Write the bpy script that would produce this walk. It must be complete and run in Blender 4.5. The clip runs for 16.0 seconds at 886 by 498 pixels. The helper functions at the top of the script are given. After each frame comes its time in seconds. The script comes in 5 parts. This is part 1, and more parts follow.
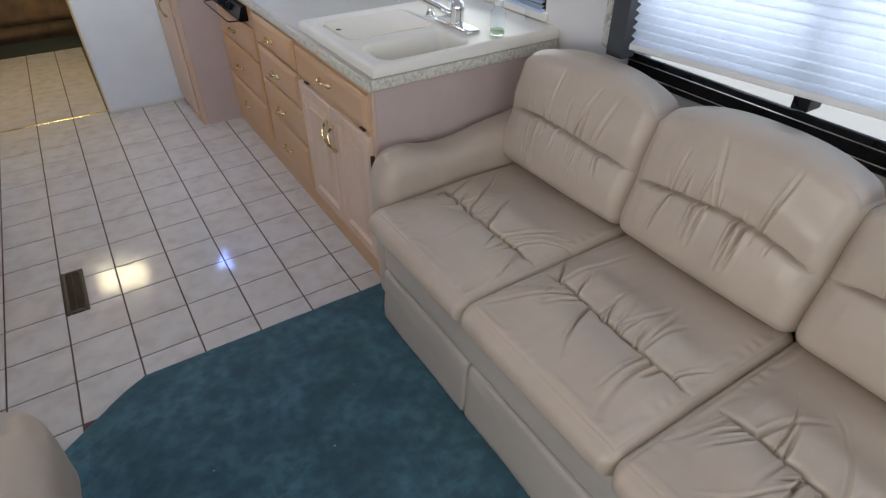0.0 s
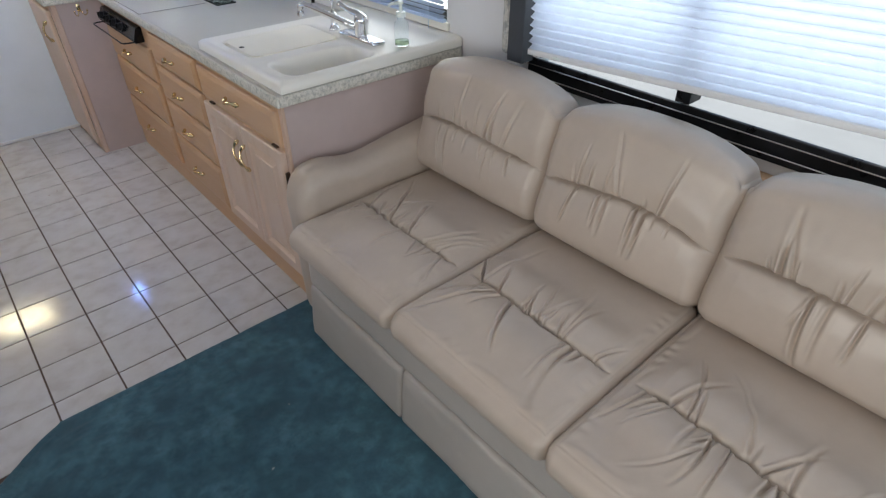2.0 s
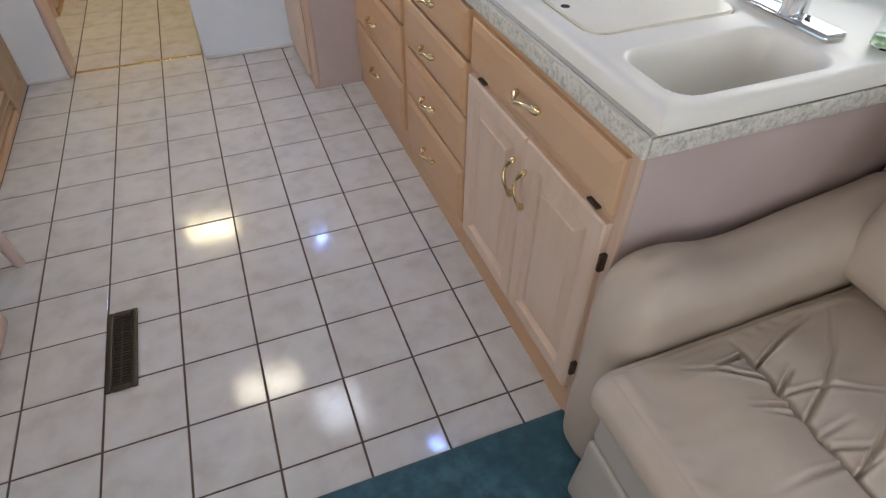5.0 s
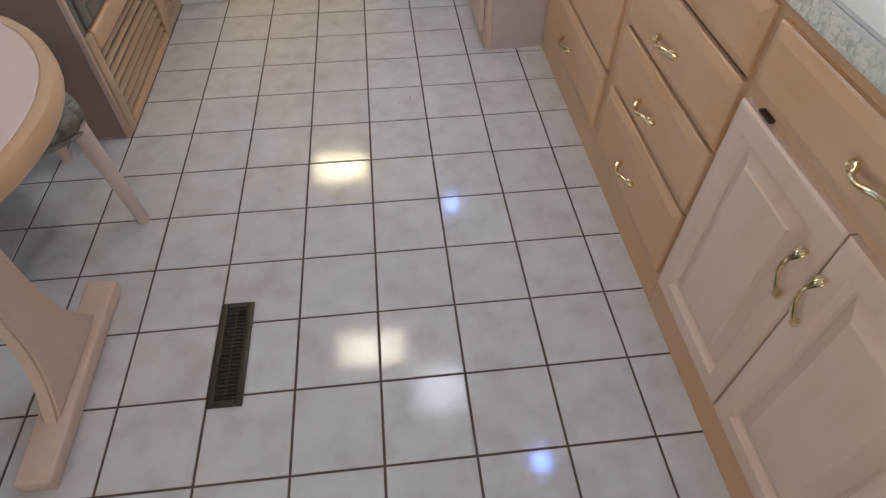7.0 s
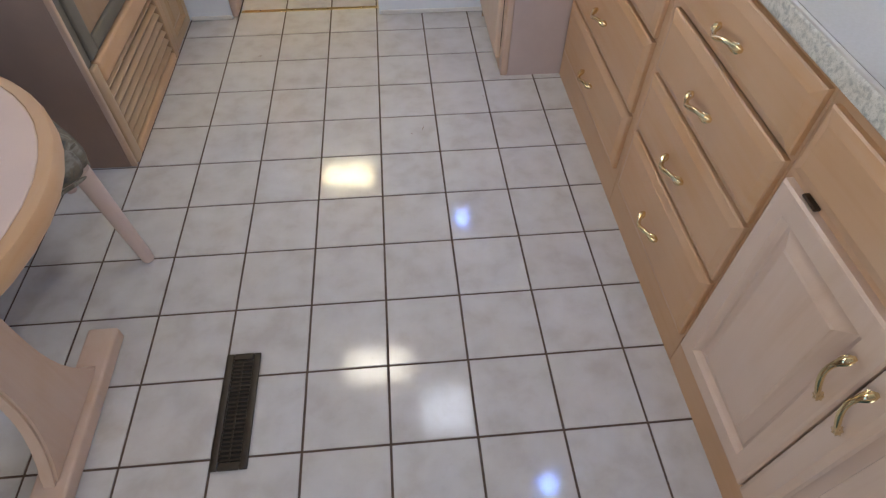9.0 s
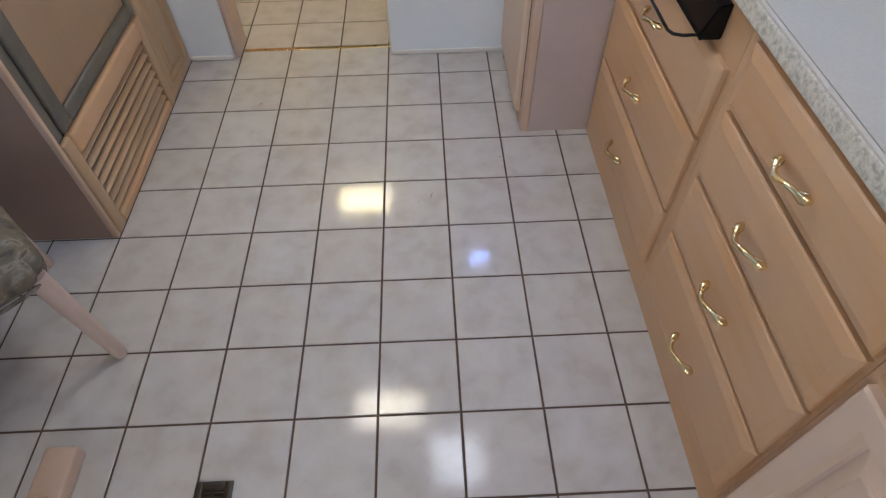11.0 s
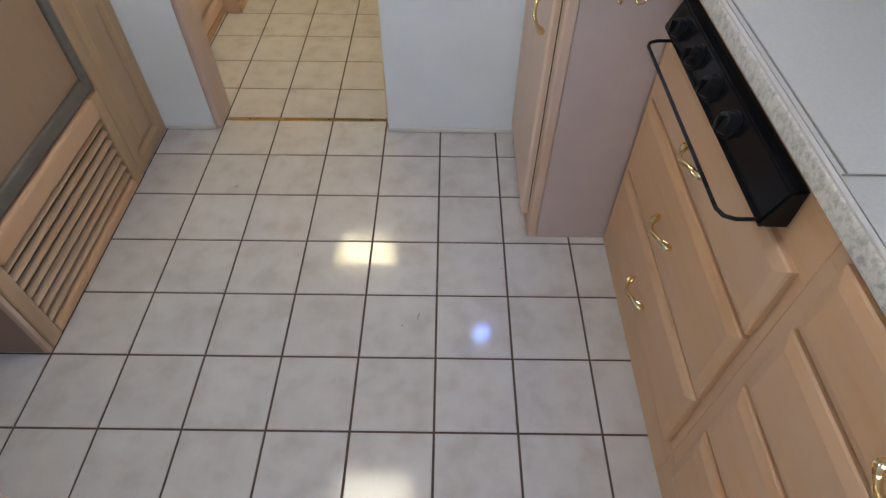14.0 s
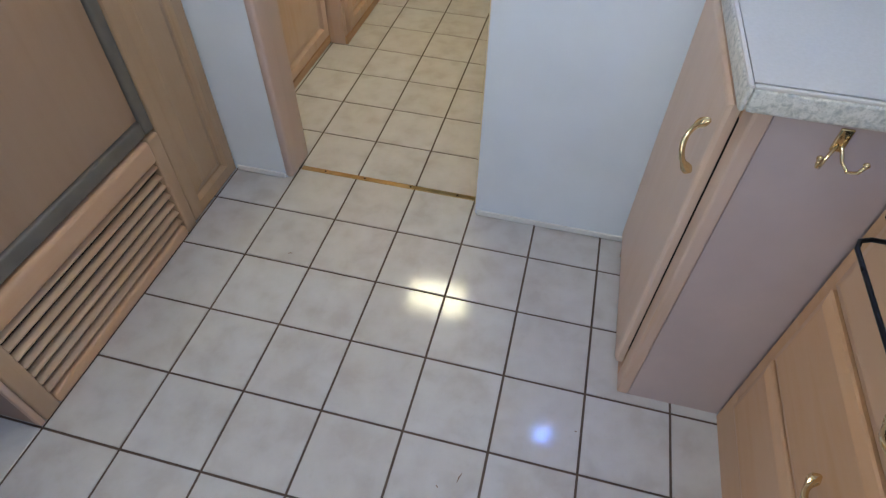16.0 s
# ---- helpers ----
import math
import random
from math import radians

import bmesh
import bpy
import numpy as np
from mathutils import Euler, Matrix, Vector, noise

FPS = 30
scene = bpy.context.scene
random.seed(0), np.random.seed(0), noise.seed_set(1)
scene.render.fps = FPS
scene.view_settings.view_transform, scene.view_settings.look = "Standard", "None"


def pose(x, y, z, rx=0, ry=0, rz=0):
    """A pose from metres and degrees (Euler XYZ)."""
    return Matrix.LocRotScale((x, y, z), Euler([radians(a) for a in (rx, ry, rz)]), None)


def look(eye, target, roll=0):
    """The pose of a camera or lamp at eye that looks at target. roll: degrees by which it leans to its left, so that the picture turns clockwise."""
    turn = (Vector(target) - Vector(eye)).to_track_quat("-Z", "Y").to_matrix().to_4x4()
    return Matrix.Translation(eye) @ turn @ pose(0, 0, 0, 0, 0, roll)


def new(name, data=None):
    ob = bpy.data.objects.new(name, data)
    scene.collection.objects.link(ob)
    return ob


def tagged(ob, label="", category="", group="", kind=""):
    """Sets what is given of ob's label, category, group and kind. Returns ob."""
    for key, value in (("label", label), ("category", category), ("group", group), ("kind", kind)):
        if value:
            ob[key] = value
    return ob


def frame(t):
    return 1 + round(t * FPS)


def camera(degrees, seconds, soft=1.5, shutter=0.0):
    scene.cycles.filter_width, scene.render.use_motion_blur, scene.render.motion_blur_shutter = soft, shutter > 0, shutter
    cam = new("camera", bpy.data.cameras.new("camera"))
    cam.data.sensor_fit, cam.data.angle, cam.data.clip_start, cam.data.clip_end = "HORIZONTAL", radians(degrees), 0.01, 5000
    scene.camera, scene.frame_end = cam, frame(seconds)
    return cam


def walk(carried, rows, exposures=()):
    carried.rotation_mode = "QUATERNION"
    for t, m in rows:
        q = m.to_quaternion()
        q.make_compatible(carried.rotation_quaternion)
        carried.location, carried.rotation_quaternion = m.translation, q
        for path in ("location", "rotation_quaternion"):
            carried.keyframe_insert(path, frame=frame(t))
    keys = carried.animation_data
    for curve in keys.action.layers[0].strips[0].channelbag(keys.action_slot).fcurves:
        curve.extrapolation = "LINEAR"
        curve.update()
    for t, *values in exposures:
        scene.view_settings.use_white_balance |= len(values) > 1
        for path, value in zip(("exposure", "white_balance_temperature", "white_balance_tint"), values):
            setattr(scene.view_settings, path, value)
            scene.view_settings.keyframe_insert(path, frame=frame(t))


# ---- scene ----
cam = camera(75.1, 16.0, soft=1.3)
PATH = [
    (0, (-0.041, -4.22, 1.527), (0.809, -2.861, 0.331), -0.5),
    (0.5, (-0.057, -4.243, 1.544), (0.859, -2.924, 0.353), -0.2),
    (1, (-0.077, -4.273, 1.54), (0.895, -2.988, 0.356), -0.1),
    (1.5, (-0.073, -4.275, 1.545), (0.949, -3.028, 0.362), -0.3),
    (2, (-0.046, -4.251, 1.541), (1.015, -3.028, 0.367), -0.3),
    (2.5, (0.101, -4.14, 1.51), (1.163, -2.909, 0.345), -0.9),
    (3, (0.245, -4.019, 1.558), (1.307, -2.773, 0.41), -1.0),
    (3.5, (0.22, -3.879, 1.539), (1.266, -2.627, 0.384), -0.6),
    (4, (0.055, -3.671, 1.528), (1.038, -2.401, 0.336), -0.0),
    (4.5, (0.041, -3.469, 1.452), (0.809, -2.146, 0.164), 0.5),
    (5, (0.124, -3.195, 1.358), (0.657, -1.842, -0.015), 0.5),
    (5.2, (0.116, -3.121, 1.343), (0.555, -1.765, -0.059), 0.6),
    (7.3, (0.071, -2.669, 1.256), (0.215, -1.379, -0.265), 0.2),
    (7.5, (0.126, -2.642, 1.264), (0.266, -1.354, -0.26), 0.1),
    (8, (0.176, -2.613, 1.28), (0.298, -1.331, -0.25), -0.2),
    (8.5, (0.149, -2.599, 1.299), (0.269, -1.321, -0.234), 0.1),
    (9, (0.062, -2.558, 1.315), (0.192, -1.28, -0.219), 0.8),
    (9.2, (0.008, -2.534, 1.334), (0.143, -1.26, -0.202), 1.0),
    (11.3, (0.189, -2.186, 1.361), (0.218, -0.94, -0.203), -1.2),
    (11.5, (0.206, -2.18, 1.37), (0.237, -0.942, -0.2), -1.2),
    (12, (0.162, -2.141, 1.364), (0.213, -0.896, -0.2), -0.4),
    (12.5, (0.02, -2.059, 1.395), (0.1, -0.813, -0.167), 0.8),
    (13, (0.028, -1.992, 1.369), (0.085, -0.721, -0.174), 1.2),
    (13.5, (0.187, -1.886, 1.347), (0.197, -0.6, -0.184), 0.5),
    (14, (0.226, -1.794, 1.347), (0.219, -0.493, -0.171), 0.4),
    (14.5, (0.175, -1.612, 1.297), (0.167, -0.285, -0.199), 0.5),
    (15, (0.116, -1.458, 1.303), (0.082, -0.116, -0.179), 0.6),
    (15.5, (0.155, -1.375, 1.299), (0.045, -0.04, -0.187), 1.1),
    (16, (0.217, -1.361, 1.295), (-0.089, -0.066, -0.198), 1.2),
]

# ---- light ----
# the clip's camera opens up a little and drifts in white balance as it leaves the window
EXPOSURES = [(0.0, 0.12, 6350, 10), (2.0, 0.13, 6250, 9), (3.3, -0.12, 6000, 7), (4.2, 0.15, 6300, 9), (5.2, 0.37, 6500, 10),
             (9.0, 0.39, 6400, 10), (12.5, 0.26, 6420, 8), (15.0, 0.25, 6150, 7), (16.0, 0.28, 5800, 6)]
walk(cam, [(t, look(eye, target, roll)) for t, eye, target, roll in PATH], EXPOSURES)

SUN_ELEVATION, SUN_TURN = 58.0, 12.0
world = bpy.data.worlds.new("sky")
scene.world = world
world.use_nodes = True
sky = world.node_tree.nodes.new("ShaderNodeTexSky")
sky.sky_type, sky.sun_disc = "NISHITA", False
sky.sun_elevation, sky.sun_rotation = radians(SUN_ELEVATION), radians(SUN_TURN)
world.node_tree.links.new(sky.outputs[0], world.node_tree.nodes["Background"].inputs[0])
world.node_tree.nodes["Background"].inputs[1].default_value = 0.12


def sun_lamp():
    data = bpy.data.lights.new("sun", "SUN")
    data.energy, data.angle, data.color = 3.5, radians(0.5), (1.0, 0.95, 0.88)
    ob = new("sun", data)
    away = Vector((math.sin(radians(SUN_TURN)) * math.cos(radians(SUN_ELEVATION)), math.cos(radians(SUN_TURN)) * math.cos(radians(SUN_ELEVATION)), math.sin(radians(SUN_ELEVATION))))
    ob.matrix_world = Matrix.Translation((0, 0, 8)) @ (-away).to_track_quat("-Z", "Y").to_matrix().to_4x4()


def window_light(name, eye, target, wide, high, watts, colour):
    """A rectangular area lamp: the sky's light in a window, and one added fill."""
    data = bpy.data.lights.new(name, "AREA")
    data.shape, data.size, data.size_y, data.energy, data.color = "RECTANGLE", wide, high, watts, colour
    new(name, data).matrix_world = look(eye, target)


DAY = (0.90, 0.95, 1.0)
sun_lamp()
window_light("window_light_sofa", (1.50, -3.75, 1.34), (0.0, -3.75, 1.2), 1.50, 0.60, 7.0, DAY)
window_light("window_light_sink", (1.53, -2.15, 1.20), (0.0, -2.15, 1.1), 0.62, 0.46, 3.0, (1.0, 0.955, 0.87))
window_light("window_light_dinette", (-1.442, -1.88, 1.09), (0.7, -1.88, 0.75), 1.34, 0.66, 2.6, (0.36, 0.62, 1.0))
# Added fill lamp for the sofa front; its side window is made up.
window_light("window_light_driver", (-1.44, -4.10, 1.25), (0.9, -3.7, 0.5), 1.6, 0.75, 26, (1.0, 0.955, 0.89))
window_light("windshield_light", (0.0, -6.13, 1.30), (0.0, -3.0, 0.9), 2.2, 0.85, 13, (0.90, 0.95, 1.0))


# ---- materials ----
def mat(name, build, rough=0.5, metal=0.0):
    m = bpy.data.materials.new(name)
    m.use_nodes = True
    nt = m.node_tree
    bsdf = nt.nodes["Principled BSDF"]
    bsdf.inputs["Roughness"].default_value, bsdf.inputs["Metallic"].default_value = rough, metal
    if build:
        build(nt, bsdf)
    return m


def node(nt, kind, **values):
    n = nt.nodes.new(kind)
    for key, value in values.items():
        n.inputs[key.replace("_", " ")].default_value = value
    return n


def coords(nt, scale=(1, 1, 1), jitter=True):
    """Object coordinates, scaled, and moved by a random step from piece to piece."""
    tc, mp = nt.nodes.new("ShaderNodeTexCoord"), nt.nodes.new("ShaderNodeMapping")
    mp.inputs["Scale"].default_value = scale
    nt.links.new(tc.outputs["Object"], mp.inputs["Vector"])
    if jitter:
        info, mul = nt.nodes.new("ShaderNodeObjectInfo"), nt.nodes.new("ShaderNodeMath")
        mul.operation = "MULTIPLY"
        mul.inputs[1].default_value = 37.0
        nt.links.new(info.outputs["Random"], mul.inputs[0])
        nt.links.new(mul.outputs[0], mp.inputs["Location"])
    return mp.outputs["Vector"]


def noise_tex(nt, vec, scale, detail=4.0, rough=0.55, warp=0.0):
    n = node(nt, "ShaderNodeTexNoise", Scale=scale, Detail=detail, Roughness=rough, Distortion=warp)
    nt.links.new(vec, n.inputs["Vector"])
    return n.outputs["Fac"]


def ramp(nt, fac, *stops):
    r = nt.nodes.new("ShaderNodeValToRGB")
    while len(r.color_ramp.elements) < len(stops):
        r.color_ramp.elements.new(0.5)
    for e, (at, c) in zip(r.color_ramp.elements, stops):
        e.position, e.color = at, (*c, 1) if len(c) == 3 else c
    nt.links.new(fac, r.inputs["Fac"])
    return r.outputs["Color"]


def mix(nt, fac, a, b, blend="MIX"):
    n = nt.nodes.new("ShaderNodeMix")
    n.data_type, n.blend_type = "RGBA", blend
    for sock, v in ((n.inputs["Factor"], fac), (n.inputs["A"], a), (n.inputs["B"], b)):
        if isinstance(v, (int, float)):
            sock.default_value = v
        elif isinstance(v, tuple):
            sock.default_value = (*v, 1)
        else:
            nt.links.new(v, sock)
    return n.outputs["Result"]


def bump(nt, bsdf, height, strength, distance=0.002):
    b = node(nt, "ShaderNodeBump", Strength=strength, Distance=distance)
    nt.links.new(height, b.inputs["Height"])
    nt.links.new(b.outputs["Normal"], bsdf.inputs["Normal"])


def mixed(a, b, k):
    return tuple(p + (q - p) * k for p, q in zip(a, b))


def wood(name, axis, pale, warm, rough=0.42):
    """Pickled oak: pale open grain along one axis, with warmer patches."""
    stretch = {"x": (2.2, 30, 30), "y": (30, 2.2, 30), "z": (30, 30, 2.2)}[axis]

    def build(nt, bsdf):
        vec = coords(nt, stretch)
        grain = noise_tex(nt, vec, 1.0, 6, 0.62, 0.6)
        cloud = noise_tex(nt, coords(nt, (2.6, 2.6, 2.6)), 1.0, 3)
        c = ramp(nt, grain, (0.24, tuple(0.95 * v for v in warm)), (0.46, mixed(warm, pale, 0.25)), (0.80, mixed(warm, pale, 0.8)))
        c = mix(nt, ramp(nt, cloud, (0.38, (0, 0, 0)), (0.60, (0.95, 0.95, 0.95))), c, mix(nt, 0.70, c, pale))
        nt.links.new(c, bsdf.inputs["Base Color"])
        nt.links.new(ramp(nt, cloud, (0.3, (rough - 0.08,) * 3), (0.7, (rough + 0.1,) * 3)), bsdf.inputs["Roughness"])
        bump(nt, bsdf, grain, 0.10, 0.0006)

    return mat(name, build)


PALE, WARM = (0.64, 0.495, 0.415), (0.55, 0.345, 0.205)
WOOD_Z, WOOD_X = (wood("pickled_oak_" + a, a, PALE, WARM) for a in "zx")
WOOD_DOOR = wood("pale_pickled_oak", "z", (0.70, 0.55, 0.455), (0.63, 0.45, 0.32))
WOOD_Y = wood("pickled_oak_y", "y", (0.60, 0.402, 0.262), (0.58, 0.328, 0.155))
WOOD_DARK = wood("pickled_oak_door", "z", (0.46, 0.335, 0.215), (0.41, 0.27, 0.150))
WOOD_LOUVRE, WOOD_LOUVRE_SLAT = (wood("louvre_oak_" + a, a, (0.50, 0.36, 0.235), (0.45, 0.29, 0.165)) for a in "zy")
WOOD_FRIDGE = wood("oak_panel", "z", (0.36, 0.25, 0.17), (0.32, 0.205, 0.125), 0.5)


def plain(name, colour, rough=0.5, metal=0.0, spread=0.06, size=6.0, relief=0.0, fine=220.0):
    """A painted or moulded surface with faint clouds, grime and fine relief."""

    def build(nt, bsdf):
        cloud = noise_tex(nt, coords(nt, (size,) * 3), 1.0, 5)
        lo, hi = (tuple(min(1, v * k) for v in colour) for k in (1 - spread, 1 + spread))
        nt.links.new(ramp(nt, cloud, (0.3, lo), (0.7, hi)), bsdf.inputs["Base Color"])
        nt.links.new(ramp(nt, cloud, (0.3, (max(0.02, rough * 0.85),) * 3), (0.75, (min(1, rough * 1.2),) * 3)), bsdf.inputs["Roughness"])
        if relief:
            bump(nt, bsdf, noise_tex(nt, coords(nt, (fine,) * 3), 1.0, 3), relief, 0.001)

    return mat(name, build, rough, metal)


def leather(name, colour):
    def build(nt, bsdf):
        vec = coords(nt, (1, 1, 1))
        cloud, mid = noise_tex(nt, vec, 5.0, 4), noise_tex(nt, vec, 26.0, 4)
        c = ramp(nt, cloud, (0.3, tuple(v * 0.95 for v in colour)), (0.7, tuple(v * 1.05 for v in colour)))
        nt.links.new(mix(nt, 0.04, c, ramp(nt, mid, (0.35, (0.25, 0.18, 0.13)), (0.65, (0.70, 0.60, 0.52)))), bsdf.inputs["Base Color"])
        nt.links.new(ramp(nt, mid, (0.3, (0.32,) * 3), (0.7, (0.43,) * 3)), bsdf.inputs["Roughness"])
        cell = node(nt, "ShaderNodeTexVoronoi", Scale=260.0)
        nt.links.new(vec, cell.inputs["Vector"])
        add = nt.nodes.new("ShaderNodeMath")
        add.operation = "MULTIPLY_ADD"
        add.inputs[1].default_value = 0.25
        nt.links.new(cell.outputs["Distance"], add.inputs[0])
        nt.links.new(noise_tex(nt, vec, 48.0, 3), add.inputs[2])
        bump(nt, bsdf, add.outputs[0], 0.16, 0.0014)

    return mat(name, build)


def tile_glaze(nt, bsdf):
    vec = coords(nt, (1, 1, 1))
    cloud, mid = noise_tex(nt, vec, 13.0, 4, 0.5, 0.2), noise_tex(nt, vec, 70.0, 4)
    info = nt.nodes.new("ShaderNodeObjectInfo")
    c = ramp(nt, cloud, (0.30, (0.50, 0.475, 0.465)), (0.5, (0.575, 0.56, 0.56)), (0.72, (0.62, 0.61, 0.615)))
    c = mix(nt, ramp(nt, info.outputs["Random"], (0.0, (0, 0, 0)), (1.0, (0.20, 0.20, 0.20))), c, (0.52, 0.47, 0.43))
    c = mix(nt, ramp(nt, mid, (0.60, (0, 0, 0)), (0.80, (0.10, 0.10, 0.10))), c, (0.30, 0.25, 0.21))
    nt.links.new(c, bsdf.inputs["Base Color"])
    nt.links.new(ramp(nt, mid, (0.3, (0.085,) * 3), (0.75, (0.140,) * 3)), bsdf.inputs["Roughness"])
    bsdf.inputs["Specular IOR Level"].default_value = 0.36
    bump(nt, bsdf, noise_tex(nt, vec, 22.0, 3), 0.10, 0.0012)


def laminate(nt, bsdf):
    """Speckled counter edge."""
    vec = coords(nt, (1, 1, 1), False)
    a, b = noise_tex(nt, vec, 105.0, 4, 0.6, 0.4), noise_tex(nt, vec, 380.0, 2)
    c = ramp(nt, a, (0.34, (0.40, 0.40, 0.36)), (0.45, (0.56, 0.54, 0.48)), (0.57, (0.69, 0.66, 0.59)))
    c = mix(nt, ramp(nt, b, (0.58, (0, 0, 0)), (0.66, (0.6, 0.6, 0.6))), c, (0.42, 0.38, 0.30))
    nt.links.new(c, bsdf.inputs["Base Color"])
    bsdf.inputs["Roughness"].default_value = 0.38


def worktop(nt, bsdf):
    vec = coords(nt, (1, 1, 1), False)
    a, b = noise_tex(nt, vec, 150.0, 2, 0.5), noise_tex(nt, vec, 4.0, 3)
    c = ramp(nt, a, (0.30, (0.515, 0.49, 0.43)), (0.70, (0.555, 0.53, 0.475)))
    nt.links.new(mix(nt, ramp(nt, b, (0.3, (0, 0, 0)), (0.7, (0.3, 0.3, 0.3))), c, (0.52, 0.48, 0.415)), bsdf.inputs["Base Color"])
    nt.links.new(ramp(nt, b, (0.3, (0.30,) * 3), (0.7, (0.38,) * 3)), bsdf.inputs["Roughness"])


def carpet_mat(nt, bsdf):
    vec = coords(nt, (1, 1, 1), False)
    big, mid, fine = noise_tex(nt, vec, 6.0, 5, 0.65, 0.1), noise_tex(nt, vec, 22.0, 5, 0.65), noise_tex(nt, vec, 420.0, 3)
    c = ramp(nt, big, (0.36, (0.026, 0.076, 0.108)), (0.50, (0.046, 0.134, 0.182)), (0.64, (0.076, 0.190, 0.244)))
    c = mix(nt, ramp(nt, mid, (0.42, (0, 0, 0)), (0.62, (0.75, 0.75, 0.75))), c, (0.022, 0.074, 0.102))
    c = mix(nt, ramp(nt, fine, (0.4, (0, 0, 0)), (0.7, (0.35, 0.35, 0.35))), c, (0.062, 0.135, 0.165))
    nt.links.new(c, bsdf.inputs["Base Color"])
    bsdf.inputs["Roughness"].default_value = 0.95
    bsdf.inputs["Sheen Weight"].default_value = 0.15
    bump(nt, bsdf, fine, 0.7, 0.004)


def pad_cloth(nt, bsdf):
    vec = coords(nt, (1, 1, 1), False)
    a = noise_tex(nt, vec, 15.0, 4, 0.6, 2.0)
    c = ramp(nt, a, (0.40, (0.26, 0.28, 0.27)), (0.48, (0.42, 0.40, 0.36)), (0.54, (0.64, 0.61, 0.56)), (0.62, (0.36, 0.38, 0.36)))
    nt.links.new(c, bsdf.inputs["Base Color"])
    bsdf.inputs["Roughness"].default_value = 0.9
    bump(nt, bsdf, noise_tex(nt, vec, 500.0, 2), 0.4, 0.001)


def floral(nt, bsdf):
    vec = coords(nt, (1, 1, 1), False)
    a, b = noise_tex(nt, vec, 9.0, 4, 0.6, 1.8), noise_tex(nt, vec, 20.0, 3, 0.6, 1.5)
    c = ramp(nt, a, (0.36, (0.075, 0.075, 0.07)), (0.45, (0.14, 0.125, 0.10)), (0.52, (0.17, 0.15, 0.115)), (0.60, (0.27, 0.255, 0.225)), (0.68, (0.14, 0.125, 0.095)))
    c = mix(nt, ramp(nt, b, (0.55, (0, 0, 0)), (0.62, (0.7, 0.7, 0.7))), c, (0.19, 0.155, 0.11))
    nt.links.new(c, bsdf.inputs["Base Color"])
    bsdf.inputs["Roughness"].default_value = 0.9
    bump(nt, bsdf, noise_tex(nt, vec, 500.0, 2), 0.4, 0.001)


def see_through(name, colour, rough, share):
    """Cloth of a window shade: it scatters the daylight that falls on its back."""
    m = bpy.data.materials.new(name)
    m.use_nodes = True
    nt = m.node_tree
    out, dif, tra, mx = nt.nodes["Material Output"], node(nt, "ShaderNodeBsdfDiffuse"), node(nt, "ShaderNodeBsdfTranslucent"), nt.nodes.new("ShaderNodeMixShader")
    weave = noise_tex(nt, coords(nt, (30, 30, 30)), 1.0, 4)
    c = ramp(nt, weave, (0.3, tuple(v * 0.93 for v in colour)), (0.7, colour))
    nt.links.new(c, dif.inputs["Color"])
    nt.links.new(c, tra.inputs["Color"])
    mx.inputs[0].default_value = share
    nt.links.new(dif.outputs[0], mx.inputs[1])
    nt.links.new(tra.outputs[0], mx.inputs[2])
    nt.links.new(mx.outputs[0], out.inputs["Surface"])
    return m


def lit(name, colour, strength):
    def build(nt, bsdf):
        bsdf.inputs["Base Color"].default_value = (0.8, 0.8, 0.8, 1)
        bsdf.inputs["Emission Color"].default_value = (*colour, 1)
        bsdf.inputs["Emission Strength"].default_value = strength

    return mat(name, build)


def glass_build(nt, bsdf):
    bsdf.inputs["Base Color"].default_value = (0.92, 0.97, 0.97, 1)
    bsdf.inputs["Transmission Weight"].default_value = 1.0
    bsdf.inputs["Roughness"].default_value = 0.02
    bsdf.inputs["IOR"].default_value = 1.05


GLASS = mat("glass", glass_build)
TILE = mat("glazed_tile", tile_glaze)
GROUT = plain("grout", (0.105, 0.072, 0.054), 0.9, spread=0.3, size=30, relief=0.5)
LAMINATE, WORKTOP, CARPET, FLORAL = mat("speckled_edge", laminate), mat("worktop", worktop), mat("carpet", carpet_mat), mat("floral_cloth", floral)
LEATHER = leather("taupe_leather", (0.490, 0.408, 0.334))
VINYL = leather("skirt_vinyl", (0.45, 0.410, 0.368))
PAINT = plain("wall_paper", (0.76, 0.81, 0.88), 0.6, spread=0.05, size=3, relief=0.12)
WALL_WHITE = plain("wall_white", (0.76, 0.75, 0.74), 0.6, spread=0.04, size=3, relief=0.15)
CEILING = plain("ceiling_cloth", (0.74, 0.73, 0.71), 0.85, spread=0.04, relief=0.2)
PANEL = plain("mauve_laminate", (0.520, 0.420, 0.392), 0.45, spread=0.06, size=7, relief=0.06)
SIDE = plain("brown_laminate", (0.33, 0.222, 0.172), 0.45, spread=0.06, size=7, relief=0.06)
CASING = wood("pink_casing", "z", (0.60, 0.48, 0.43), (0.55, 0.40, 0.34))
BEAD = plain("bead", (0.60, 0.56, 0.50), 0.4)
SINK = plain("sink_white", (0.82, 0.79, 0.715), 0.38, spread=0.02)
BOARD = plain("cutting_board", (0.83, 0.785, 0.67), 0.35, spread=0.03, size=9)
BLACK = plain("black_enamel", (0.006, 0.006, 0.007), 0.14, spread=0.3, size=20)
BLACK_METAL = plain("black_frame", (0.008, 0.008, 0.009), 0.30, spread=0.3, size=20)
CHARCOAL = plain("charcoal_cloth", (0.055, 0.060, 0.068), 0.8, spread=0.2, size=14, relief=0.3)
BRONZE = plain("bronze_paint", (0.045, 0.034, 0.024), 0.45, 0.35, spread=0.25, size=25)
